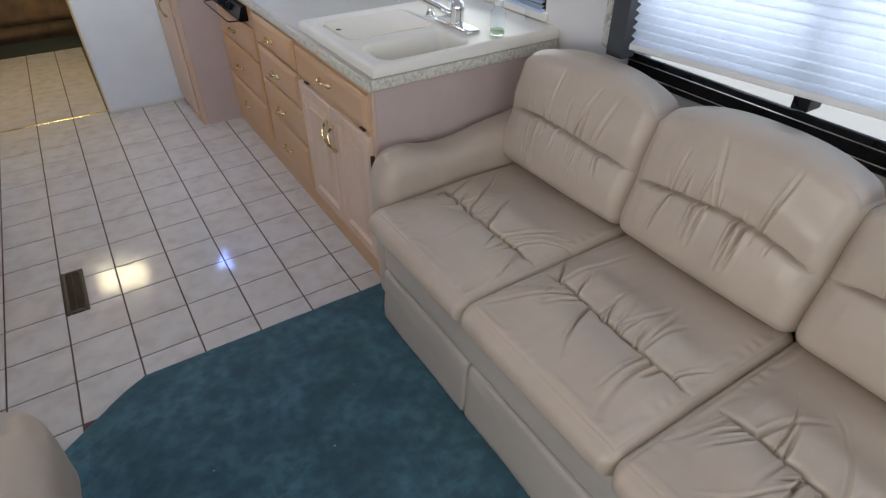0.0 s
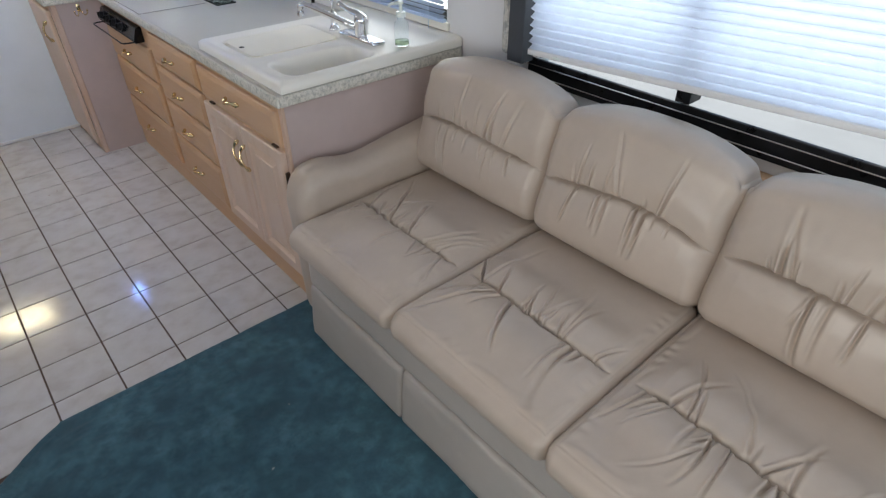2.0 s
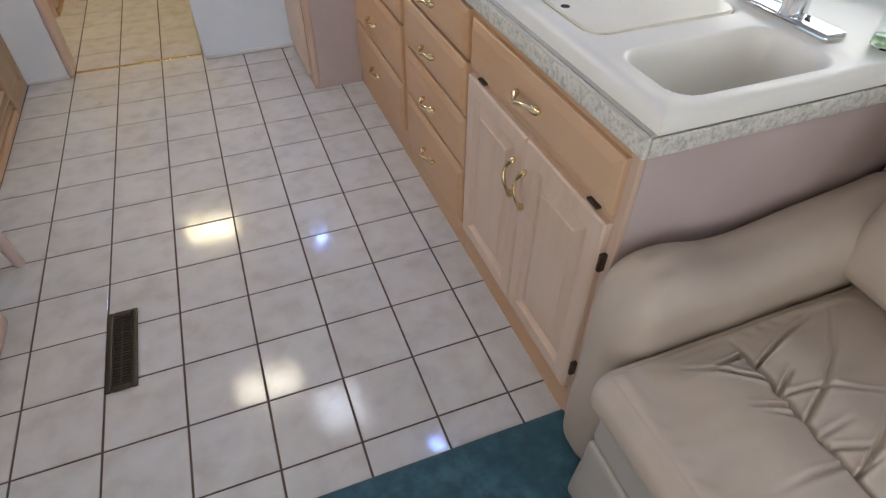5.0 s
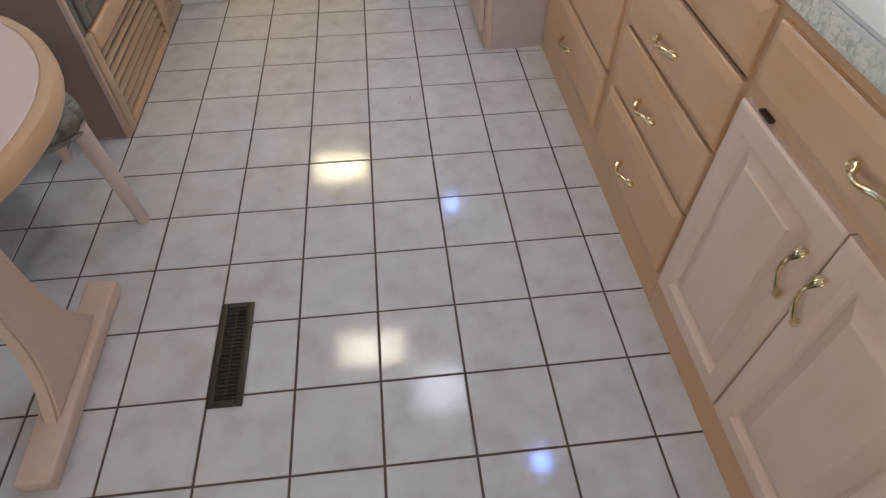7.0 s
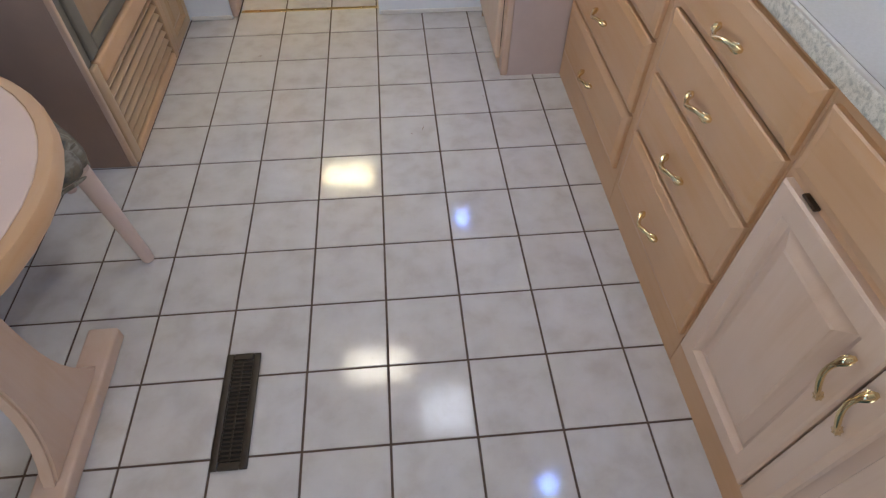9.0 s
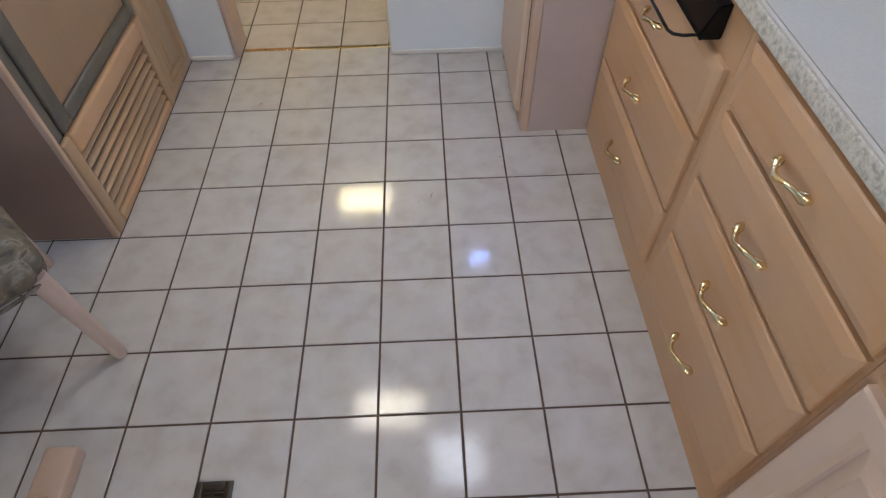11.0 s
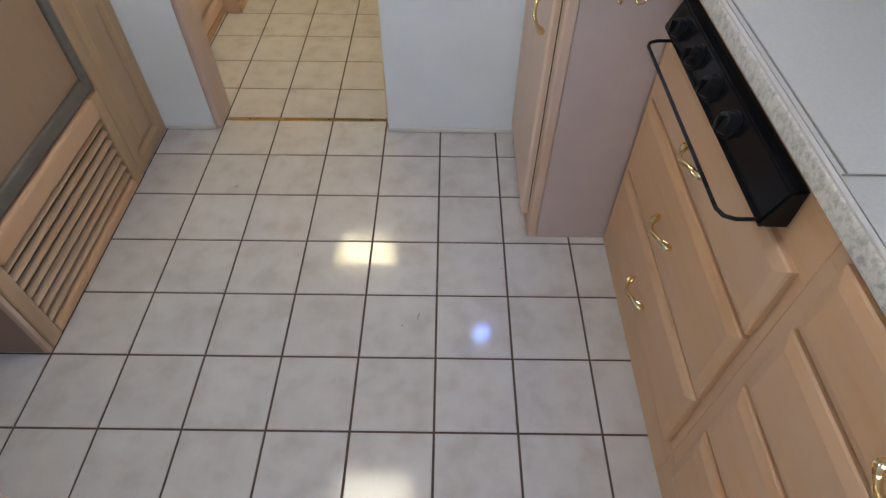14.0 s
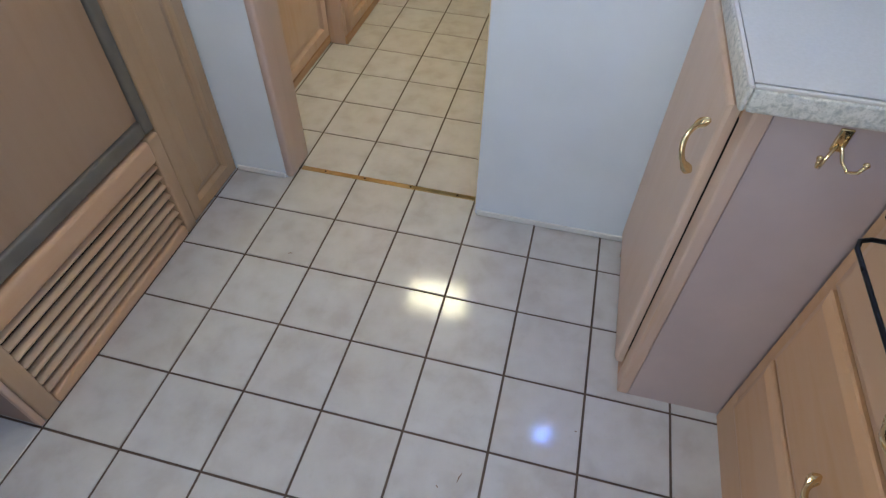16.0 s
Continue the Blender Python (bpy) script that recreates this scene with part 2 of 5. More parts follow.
JOINT = plain("joint_grey", (0.24, 0.22, 0.19), 0.8, spread=0.2, size=30)
for dull in (BLACK, BLACK_METAL):
    dull.node_tree.nodes["Principled BSDF"].inputs["Specular IOR Level"].default_value = 0.22
# Near-black that puts the shade of gaps and hollows into colour.
DARK = plain("recess_shade", (0.015, 0.013, 0.012), 0.9)
BRASS = plain("brass", (0.80, 0.645, 0.37), 0.15, 1.0, spread=0.12, size=40)
CHROME = plain("chrome", (0.80, 0.81, 0.83), 0.08, 1.0, spread=0.03)
HINGE = plain("antique_hinge", (0.10, 0.07, 0.05), 0.4, 0.8, spread=0.25, size=40)
SLAT = see_through("blind_slat", (0.62, 0.72, 0.88), 0.4, 0.30)
PLASTIC = plain("clear_plastic", (0.78, 0.84, 0.80), 0.15, spread=0.03)
GREEN = plain("green_soap", (0.48, 0.64, 0.42), 0.2, spread=0.05)
TABLE = plain("table_laminate", (0.70, 0.53, 0.45), 0.35, spread=0.04)
HALL_PAINT = plain("hall_paint", (0.78, 0.68, 0.47), 0.6, spread=0.05, relief=0.1)
BEDSPREAD = plain("bedspread", (0.20, 0.13, 0.08), 0.9, spread=0.3, size=8, relief=0.4)
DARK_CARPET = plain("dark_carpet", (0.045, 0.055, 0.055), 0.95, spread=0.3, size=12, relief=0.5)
GROUND = plain("pale_concrete", (0.50, 0.48, 0.45), 0.9, spread=0.12, size=0.8, relief=0.3)
STEEL_GREY = plain("grey_trim", (0.16, 0.15, 0.13), 0.45, 0.3, spread=0.15, size=14)
MIRROR = plain("mirror", (0.72, 0.78, 0.76), 0.03, 1.0, spread=0.02)
SHADE = see_through("shade_cloth", (0.77, 0.83, 0.93), 0.9, 0.42)
LAMP_WARM, LAMP_HALL = lit("lamp_cover", (1.0, 0.92, 0.74), 18.0), lit("hall_lamp_cover", (1.0, 0.87, 0.53), 33.0)
VENT_GLOW, LED = lit("vent_dome", (0.80, 0.86, 1.0), 11.0), lit("blue_indicator", (0.22, 0.38, 1.0), 120.0)

# ---- building tools ----
PLACE = {}


def thing(name, at, label, category, group="", kind=""):
    ob = new(name)
    ob.location = at
    ob.empty_display_size = 0.05
    PLACE[ob] = Vector(at)
    return tagged(ob, label, category, group, kind)


def part(name, bm, material, parent=None, label="", smooth=False, pivot=None):
    """Links a bmesh, given in the world's metres, as one mesh object under a thing or a part."""
    mesh = bpy.data.meshes.new(name)
    bm.normal_update()
    if pivot is None:
        lo = Vector([min(v.co[i] for v in bm.verts) for i in range(3)])
        hi = Vector([max(v.co[i] for v in bm.verts) for i in range(3)])
        pivot = (lo + hi) / 2
    pivot = Vector(pivot)
    bmesh.ops.translate(bm, vec=-pivot, verts=bm.verts)
    bm.to_mesh(mesh)
    bm.free()
    mesh.materials.append(material)
    if smooth:
        mesh.shade_smooth()
        if smooth is not True:
            mesh.set_sharp_from_angle(angle=radians(smooth))
    ob = new(name, mesh)
    PLACE[ob] = pivot
    if parent:
        ob.parent = parent
        ob.location = pivot - PLACE[parent]
    else:
        ob.location = pivot
    if label:
        ob["label"] = label
    return ob


def add_box(bm, x0, x1, y0, y1, z0, z1, bevel=0.0, seg=2):
    made = bmesh.ops.create_cube(bm, size=1.0, matrix=Matrix.LocRotScale(((x0 + x1) / 2, (y0 + y1) / 2, (z0 + z1) / 2), None, (abs(x1 - x0), abs(y1 - y0), abs(z1 - z0))))
    if bevel:
        edges = {e for v in made["verts"] for e in v.link_edges}
        bmesh.ops.bevel(bm, geom=list(edges), offset=bevel, segments=seg, profile=0.5, affect="EDGES", clamp_overlap=True)
    return bm


def box(x0, x1, y0, y1, z0, z1, bevel=0.0, seg=2):
    return add_box(bmesh.new(), x0, x1, y0, y1, z0, z1, bevel, seg)


def structure(name, bm, material, label, category, smooth=False):
    return tagged(part(name, bm, material, None, "", smooth), label, category, kind="structure")


def tube(bm, points, radii, seg=12, flat=1.0, caps=True):
    """A round bar along points, with a radius at each."""
    points = [Vector(p) for p in points]
    rings, side = [], None
    for i, p in enumerate(points):
        way = (points[min(i + 1, len(points) - 1)] - points[max(i - 1, 0)]).normalized()
        if side is None:
            side = way.orthogonal().normalized()
        side = (side - way * side.dot(way)).normalized()
        up = way.cross(side)
        r = radii[i] if not isinstance(radii, float) else radii
        rings.append([bm.verts.new(p + side * r * math.cos(a) + up * r * flat * math.sin(a)) for a in (2 * math.pi * k / seg for k in range(seg))])
    for a, b in zip(rings, rings[1:]):
        for k in range(seg):
            bm.faces.new((a[k], a[(k + 1) % seg], b[(k + 1) % seg], b[k]))
    if caps:
        bm.faces.new(rings[0][::-1])
        bm.faces.new(rings[-1])
    return bm


def lathe(bm, centre, profile, seg=20, axis="z"):
    """A turned body: (radius, height) rows round an axis."""
    turn = {"z": Matrix.Identity(3), "x": Matrix(((0, 0, 1), (0, 1, 0), (-1, 0, 0))), "y": Matrix(((1, 0, 0), (0, 0, 1), (0, -1, 0)))}[axis]
    rings = []
    for r, h in profile:
        rings.append([bm.verts.new(Vector(centre) + turn @ Vector((r * math.cos(a), r * math.sin(a), h))) for a in (2 * math.pi * k / seg for k in range(seg))])
    for a, b in zip(rings, rings[1:]):
        for k in range(seg):
            bm.faces.new((a[k], a[(k + 1) % seg], b[(k + 1) % seg], b[k]))
    bm.faces.new(rings[0][::-1])
    bm.faces.new(rings[-1])
    bmesh.ops.recalc_face_normals(bm, faces=bm.faces)
    return bm


def front(place, y0, y1, z0, z1, out, profile):
    """A moulded front in the plane x = place: rings of (inset, depth out of the plane), out being -1 or 1 along x."""
    bm = bmesh.new()
    rings = []
    for inset, d in profile:
        rings.append([bm.verts.new((place + out * d, y, z)) for y, z in ((y0 + inset, z0 + inset), (y1 - inset, z0 + inset), (y1 - inset, z1 - inset), (y0 + inset, z1 - inset))])
    for a, b in zip(rings, rings[1:]):
        for k in range(4):
            bm.faces.new((a[k], a[(k + 1) % 4], b[(k + 1) % 4], b[k]))
    bm.faces.new(rings[-1])
    bm.faces.new(rings[0][::-1])
    bmesh.ops.recalc_face_normals(bm, faces=bm.faces)
    return bm


DRAWER = ((0, 0.0), (0, 0.010), (0.003, 0.0135), (0.018, 0.0188), (0.022, 0.020))
RAISED = ((0, 0.0), (0, 0.014), (0.004, 0.019), (0.010, 0.020), (0.045, 0.020), (0.049, 0.012), (0.054, 0.0055), (0.060, 0.0050), (0.086, 0.0155), (0.089, 0.019))


def pull(at, along, out, parent, long=0.080):
    """A cast brass bow handle that swells into two fluted feet."""
    at, along, out = Vector(at), Vector(along).normalized(), Vector(out)
    side, bm, points, radii = along.cross(out), bmesh.new(), [], []
    n = 26
    for i in range(n + 1):
        u = i / n
        e = abs(2 * u - 1)
        rise = 0.0285 * max(0.0, math.sin(math.pi * u)) ** 0.7
        points.append(at + along * (u - 0.5) * (long + 0.020) + out * (0.005 + rise) + side * 0.006 * math.sin(2 * math.pi * u))
        radii.append(0.0041 + 0.0016 * math.sin(math.pi * u) + 0.0060 * math.exp(-((e - 0.86) / 0.16) ** 2) - 0.003 * max(0.0, e - 0.93) / 0.07)
    tube(bm, points, radii, 16, 0.85)
    for k, v in enumerate(bm.verts):
        ring, spoke = divmod(k, 16)
        e = abs(2 * ring / n - 1)
        if e > 0.55 and spoke % 2:
            v.co += (points[ring] - v.co) * 0.22
    return part("handle", bm, BRASS, parent, "polished brass bow handle", 60)


def grid_body(size, counts, shape):
    """A closed body from a box of quads: shape(p) maps points of the box, given as an array in -0.5..0.5, to metres."""
    a, b, c = counts
    verts, faces, n = [], [], 0
    for axis, sign in ((2, 1), (2, -1), (0, 1), (0, -1), (1, 1), (1, -1)):
        i, j = [k for k in range(3) if k != axis]
        u, v = np.linspace(-0.5, 0.5, counts[i] + 1), np.linspace(-0.5, 0.5, counts[j] + 1)
        g = np.zeros((len(u), len(v), 3))
        g[..., i], g[..., j], g[..., axis] = u[:, None], v[None, :], 0.5 * sign
        verts.append(g.reshape(-1, 3))
        flip = (sign > 0) == (axis == 1)
        idx = n + np.arange(len(u) * len(v)).reshape(len(u), len(v))
        q = np.stack([idx[:-1, :-1], idx[1:, :-1], idx[1:, 1:], idx[:-1, 1:]], -1).reshape(-1, 4)
        faces.append(q[:, ::-1] if flip else q)
        n += len(u) * len(v)
    verts = np.concatenate(verts)
    key, first, back = np.unique(np.round(verts, 5), axis=0, return_index=True, return_inverse=True)
    faces = back.reshape(-1)[np.concatenate(faces)]
    mesh = bpy.data.meshes.new("body")
    mesh.from_pydata(shape(verts[first]).tolist(), [], faces.tolist())
    bm = bmesh.new()
    bm.from_mesh(mesh)
    bpy.data.meshes.remove(mesh)
    return bm


def rounded(p, size, r):
    """Points of a unit box laid onto a box of that size with rounded edges; gives places and normals."""
    half = np.array(size) / 2
    q = p * np.array(size)
    inner = np.clip(q, -(half - r), half - r)
    n = q - inner
    n = n / np.maximum(np.linalg.norm(n, axis=1, keepdims=True), 1e-9)
    return inner + n * r, n

# ---- structure ----
T = 0.204  # pitch of the floor tiles
CEIL = 1.95

structure("ground", box(-300, 300, -300, 300, -1.12, -1.10), GROUND, "pale sunlit concrete ground outside the windows", "ground")
structure("ceiling", box(-1.56, 1.56, -6.26, 3.3, CEIL, CEIL + 0.06), CEILING, "pale padded ceiling over the whole vehicle", "ceiling")


def wall_with_openings(name, x0, x1, y0, y1, openings, material, label):
    """A wall along y with rectangular openings (y0, y1, z0, z1) cut through it."""
    bm, at = bmesh.new(), y0
    for a, b, lo, hi in sorted(openings):
        add_box(bm, x0, x1, at, a, -0.02, CEIL)
        add_box(bm, x0, x1, a, b, -0.02, lo)
        add_box(bm, x0, x1, a, b, hi, CEIL)
        at = b
    add_box(bm, x0, x1, at, y1, -0.02, CEIL)
    return structure(name, bm, material, label, "wall")


wall_with_openings("wall_right", 1.50, 1.56, -6.2, 3.3, [(-4.70, -2.97, 0.87, 1.70), (-2.50, -1.80, 0.93, 1.48)], WALL_WHITE, "smooth off-white side wall with two windows")
# Unseen wall: brown cuts bounced light; the first opening is added for the fill.
wall_with_openings("wall_left", -1.51, -1.45, -6.2, 3.3, [(-4.70, -3.40, 0.95, 1.55), (-2.60, -1.16, 0.73, 1.45)], SIDE, "unseen side wall behind the dinette, coloured brown to cut bounced light")
bm = box(-1.56, 1.56, -6.26, -6.20, -0.02, 0.85)
add_box(bm, -1.56, 1.56, -6.26, -6.20, 1.76, CEIL)
add_box(bm, -1.56, -1.2, -6.26, -6.20, 0.85, 1.76)
add_box(bm, 1.2, 1.56, -6.26, -6.20, 0.85, 1.76)
structure("wall_front", bm, WALL_WHITE, "off-white front wall round the windshield opening", "wall")
structure("wall_end", box(-1.56, 1.56, 3.24, 3.30, -0.02, CEIL), HALL_PAINT, "cream end wall of the dim bedroom", "wall")
structure("wall_rear_right", box(0.012, 1.50, -0.064, 0.02, 0.0, CEIL, 0.003), PAINT, "pale blue-white wallpapered partition beside the doorway", "wall")
structure("wall_rear_left", box(-1.45, -0.632, -0.060, 0.02, 0.0, CEIL, 0.003), PAINT, "pale blue-white wallpapered partition beside the doorway", "wall")
structure("wall_hall", box(0.014, 0.05, 0.02, 1.60, 0.0, CEIL), HALL_PAINT, "cream hall wall lit by a warm lamp", "wall")
structure("wall_bedroom", box(0.05, 1.50, 1.56, 1.60, 0.0, CEIL), HALL_PAINT, "cream bedroom partition wall", "wall")

# thin white shoe moulding under the partitions
structure("baseboard", box(0.018, 0.478, -0.072, -0.064, 0.002, 0.020, 0.003), WALL_WHITE, "thin white shoe moulding at the partition", "baseboard")
structure("baseboard", box(-0.81, -0.636, -0.068, -0.060, 0.002, 0.020, 0.003), WALL_WHITE, "thin white shoe moulding at the partition", "baseboard")


def door_casing():
    bm = bmesh.new()
    add_box(bm, -0.632, -0.604, -0.070, 0.060, 0.012, CEIL, 0.010, 3)
    return structure("trim", bm, CASING, "pinkish pickled oak casing of the doorway", "door casing", 40)


door_casing()
structure("trim", box(0.004, 0.014, -0.030, 0.060, 0.006, CEIL, 0.003), HALL_PAINT, "slim cream edge strip of the doorway", "door casing")


def threshold():
    strip = thing("threshold_strip", (-0.30, 0.0, 0.0), "thin worn brass threshold strip screwed across the doorway", "threshold")
    bm = bmesh.new()
    add_box(bm, -0.604, 0.006, -0.009, 0.009, -0.001, 0.0035, 0.0015)
    part("strip", bm, BRASS, strip)
    for x in (-0.52, -0.38, -0.22, -0.06):
        part("screw", lathe(bmesh.new(), (x, 0.0, 0.0032), ((0.0035, 0), (0.0035, 0.001), (0.001, 0.0016)), 10), HINGE, strip)


threshold()


def carpet():
    """The teal carpet, with its cut corner towards the dinette, as a napped sheet."""
    outline = [(-0.205, -2.548), (-0.270, -2.580), (-0.478, -2.740), (-0.80, -2.99), (-1.45, -3.49)]

    def edge(x):
        for (xa, ya), (xb, yb) in zip(outline, outline[1:]):
            if xb <= x <= xa:
                return ya + (yb - ya) * (x - xa) / (xb - xa)
        return -2.546

    xs = np.linspace(-1.45, 1.50, 200)
    verts, faces, m = [], [], 220
    for i, x in enumerate(xs):
        top = edge(x)
        for j in range(m + 1):
            y = top + (-6.2 - top) * (j / m) ** 1.5
            nap = 0.0025 * noise.noise((x * 60, y * 60, 0)) + 0.0025 * noise.noise((x * 9, y * 9, 3))
            roll = min(1.0, (top - y) / 0.012)
            wave = 0.002 * noise.noise((x * 45, 0, 9)) if j == 0 else 0
            verts.append((x, y + wave, -0.002 + (0.014 + nap) * roll ** 0.5))
    for i in range(len(xs) - 1):
        for j in range(m):
            a = i * (m + 1) + j
            faces.append((a, a + 1, a + m + 2, a + m + 1))
    mesh = bpy.data.meshes.new("carpet")
    mesh.from_pydata(verts, [], faces)
    mesh.update()
    mesh.materials.append(CARPET)
    mesh.shade_smooth()
    tagged(new("carpet", mesh), "dark teal cut-pile carpet with brushed patches and a few lint specks", "carpet", kind="structure")


carpet()
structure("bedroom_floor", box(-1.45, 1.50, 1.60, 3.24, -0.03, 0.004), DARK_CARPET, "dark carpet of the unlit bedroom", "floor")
tagged(part("bed", add_box(box(-0.95, 0.25, 1.98, 3.2, 0.13, 0.55, 0.07, 4), -0.93, 0.23, 2.02, 3.18, 0.004, 0.14), BEDSPREAD, None, "", True), "bed with a brown spread in the dim bedroom", "bed")


# ---- kitchen cabinets ----
FACE = 0.720  # plane of the cabinet faces


def cabinet_body(owner, y0, y1, top=0.828, x1=1.49):
    """The carcass: a back box, and a face frame standing before it."""
    part("body", box(FACE + 0.018, x1, y0, y1, 0.0, top), PANEL, owner)
    return owner


def face_frame(owner, y0, y1, rails, stiles):
    for lo, hi in rails:
        part("rail", box(FACE, FACE + 0.018, y0, y1, lo, hi, 0.001, 1), WOOD_Y, owner)
    lows = [r[1] for r in rails[:-1]]
    highs = [r[0] for r in rails[1:]]
    for a, b in stiles:
        for lo, hi in zip(lows, highs):
            part("stile", box(FACE + 0.0005, FACE + 0.0095, a, b, lo, hi), WOOD_Y, owner)
    # Darker oak sheet: shade between the fronts is put into its colour.
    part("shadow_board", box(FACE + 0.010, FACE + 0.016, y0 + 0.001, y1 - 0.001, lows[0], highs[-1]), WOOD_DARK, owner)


def drawer(owner, y0, y1, z0, z1):
    d = part("drawer", front(FACE, y0, y1, z0, z1, -1, DRAWER), WOOD_Y, owner)
    pull((FACE - 0.020, (y0 + y1) / 2, (z0 + z1) / 2), (0, 1, 0), (-1, 0, 0), d)
    return d


def drawer_stack(y0, y1, ends, fronts, label, rail=0.780):
    unit = thing("drawer_cabinet", (FACE, (y0 + y1) / 2, 0), label, "cabinet", "kitchen base cabinets")
    cabinet_body(unit, y0, y1)
    face_frame(unit, y0, y1, [(0.0, 0.125), (rail, 0.828)], [(y0, ends[0] + 0.012), (ends[1] - 0.012, y1)])
    for lo, hi in fronts:
        drawer(unit, *ends, lo, hi)
    return unit


stack_near = drawer_stack(-1.882, -1.315, (-1.876, -1.352), [(0.118, 0.322), (0.334, 0.501), (0.513, 0.670), (0.682, 0.812)], "pickled oak base cabinet with four drawers and brass handles")
stack_far = drawer_stack(-1.314, -0.590, (-1.292, -0.632), [(0.128, 0.321), (0.333, 0.546), (0.558, 0.718)], "pickled oak base cabinet with three drawers below the cooktop controls", 0.712)


def sink_cabinet():
    y0, y1 = -2.572, -1.883
    unit = thing("sink_cabinet", (FACE, (y0 + y1) / 2, 0), "pickled oak sink cabinet with two raised-panel doors and a false drawer", "cabinet", "kitchen base cabinets")
    part("body", box(FACE + 0.018, 1.49, y0 + 0.004, y1, 0.0, 0.700), PANEL, unit)
    part("end_panel", box(FACE + 0.012, 1.49, y0 - 0.002, y0 + 0.003, 0.0, 0.828), PANEL, unit, "mauve laminate end panel")
    face_frame(unit, y0, y1, [(0.0, 0.125), (0.640, 0.690), (0.795, 0.828)], [(y0, y0 + 0.035), (y1 - 0.022, y1)])
    part("corner_post", box(FACE - 0.001, FACE + 0.012, y0 - 0.003, y0 + 0.022, 0.0, 0.828, 0.003), WOOD_Z, unit)
    f = part("false_drawer", front(FACE, -2.552, -1.900, 0.676, 0.803, -1, DRAWER), WOOD_Y, unit)
    pull((FACE - 0.020, -2.235, 0.750), (0, 1, 0), (-1, 0, 0), f, 0.086)
    for a, b, h in ((-2.550, -2.236, -2.264), (-2.232, -1.900, -2.208)):
        d = part("door", front(FACE, a, b, 0.118, 0.655, -1, RAISED), WOOD_DOOR, unit)
        pull((FACE - 0.020, h, 0.535), (0, 0.05, 1), (-1, 0, 0), d, 0.086)
    for y in (-1.965, -2.490):
        part("hinge", box(FACE - 0.012, FACE, y - 0.019, y + 0.019, 0.6580, 0.6640, 0.002), HINGE, unit, "dark antique hinge")
    for z in (0.560, 0.205):
        part("hinge", box(FACE - 0.016, FACE, -2.561, -2.5505, z - 0.023, z + 0.023, 0.003), HINGE, unit, "dark antique hinge")


sink_cabinet()


def pantry():
    x0, y0 = 0.482, -0.585
    unit = thing("pantry_cabinet", (0.9, -0.33, 0), "pickled oak corner cabinet with one narrow door and mauve laminate end", "cabinet", "kitchen base cabinets")
    part("body", box(x0 + 0.018, 1.49, y0 + 0.005, -0.0645, 0.0, 0.828), PANEL, unit)
    part("end_panel", box(x0 + 0.028, FACE, y0, y0 + 0.005, 0.0, 0.828), PANEL, unit, "mauve laminate end panel")
    part("corner_post", box(x0, x0 + 0.028, y0 - 0.002, y0 + 0.050, 0.0, 0.828, 0.006, 3), WOOD_Z, unit)
    part("stile", box(x0 + 0.001, x0 + 0.018, -0.095, -0.0645, 0.0, 0.828), WOOD_Z, unit)
    part("rail", box(x0 + 0.001, x0 + 0.018, y0 + 0.050, -0.095, 0.0, 0.070), WOOD_Y, unit)
    part("rail", box(x0 + 0.001, x0 + 0.018, y0 + 0.050, -0.095, 0.775, 0.828), WOOD_Y, unit)
    # Near-black sheet stands in for the shade behind the door's edges.
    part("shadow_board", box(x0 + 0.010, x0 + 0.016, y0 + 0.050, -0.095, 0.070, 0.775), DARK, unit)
    d = part("door", front(x0, -0.530, -0.082, 0.050, 0.795, -1, ((0, 0), (0, 0.013), (0.005, 0.018), (0.010, 0.020))), WOOD_DOOR, unit)
    pull((x0 - 0.020, -0.497, 0.688), (0, 0.10, 1), (-1, 0, 0), d, 0.082)
    part("door_stop", tube(bmesh.new(), [(x0 - 0.016, -0.140, 0.022), (x0 + 0.002, -0.140, 0.022)], [0.012, 0.008], 10), CHROME, unit, "small metal door bumper")


pantry()


def double_hook():
    x, y, z = 0.608, -0.585, 0.792
    hook = thing("coat_hook", (x, y, z), "small polished brass double hook screwed to the cabinet end", "hook")
    bm = add_box(bmesh.new(), x - 0.009, x + 0.009, y - 0.005, y, z - 0.012, z + 0.026, 0.002)
    part("plate", bm, BRASS, hook, "", 40)
    for s in (-1, 1):
        pts = [(x + s * 0.003, y - 0.005, z), (x + s * 0.011, y - 0.014, z - 0.020), (x + s * 0.019, y - 0.027, z - 0.028), (x + s * 0.027, y - 0.036, z - 0.020), (x + s * 0.030, y - 0.039, z - 0.007)]
        bm = tube(bmesh.new(), pts, [0.0030, 0.0026, 0.0025, 0.0026, 0.0028], 8)
        lathe(bm, (x + s * 0.030, y - 0.039, z - 0.009), ((0.001, 0), (0.004, 0.003), (0.005, 0.006), (0.003, 0.009), (0.001, 0.010)), 10)
        part("prong", bm, BRASS, hook, "", True)


double_hook()


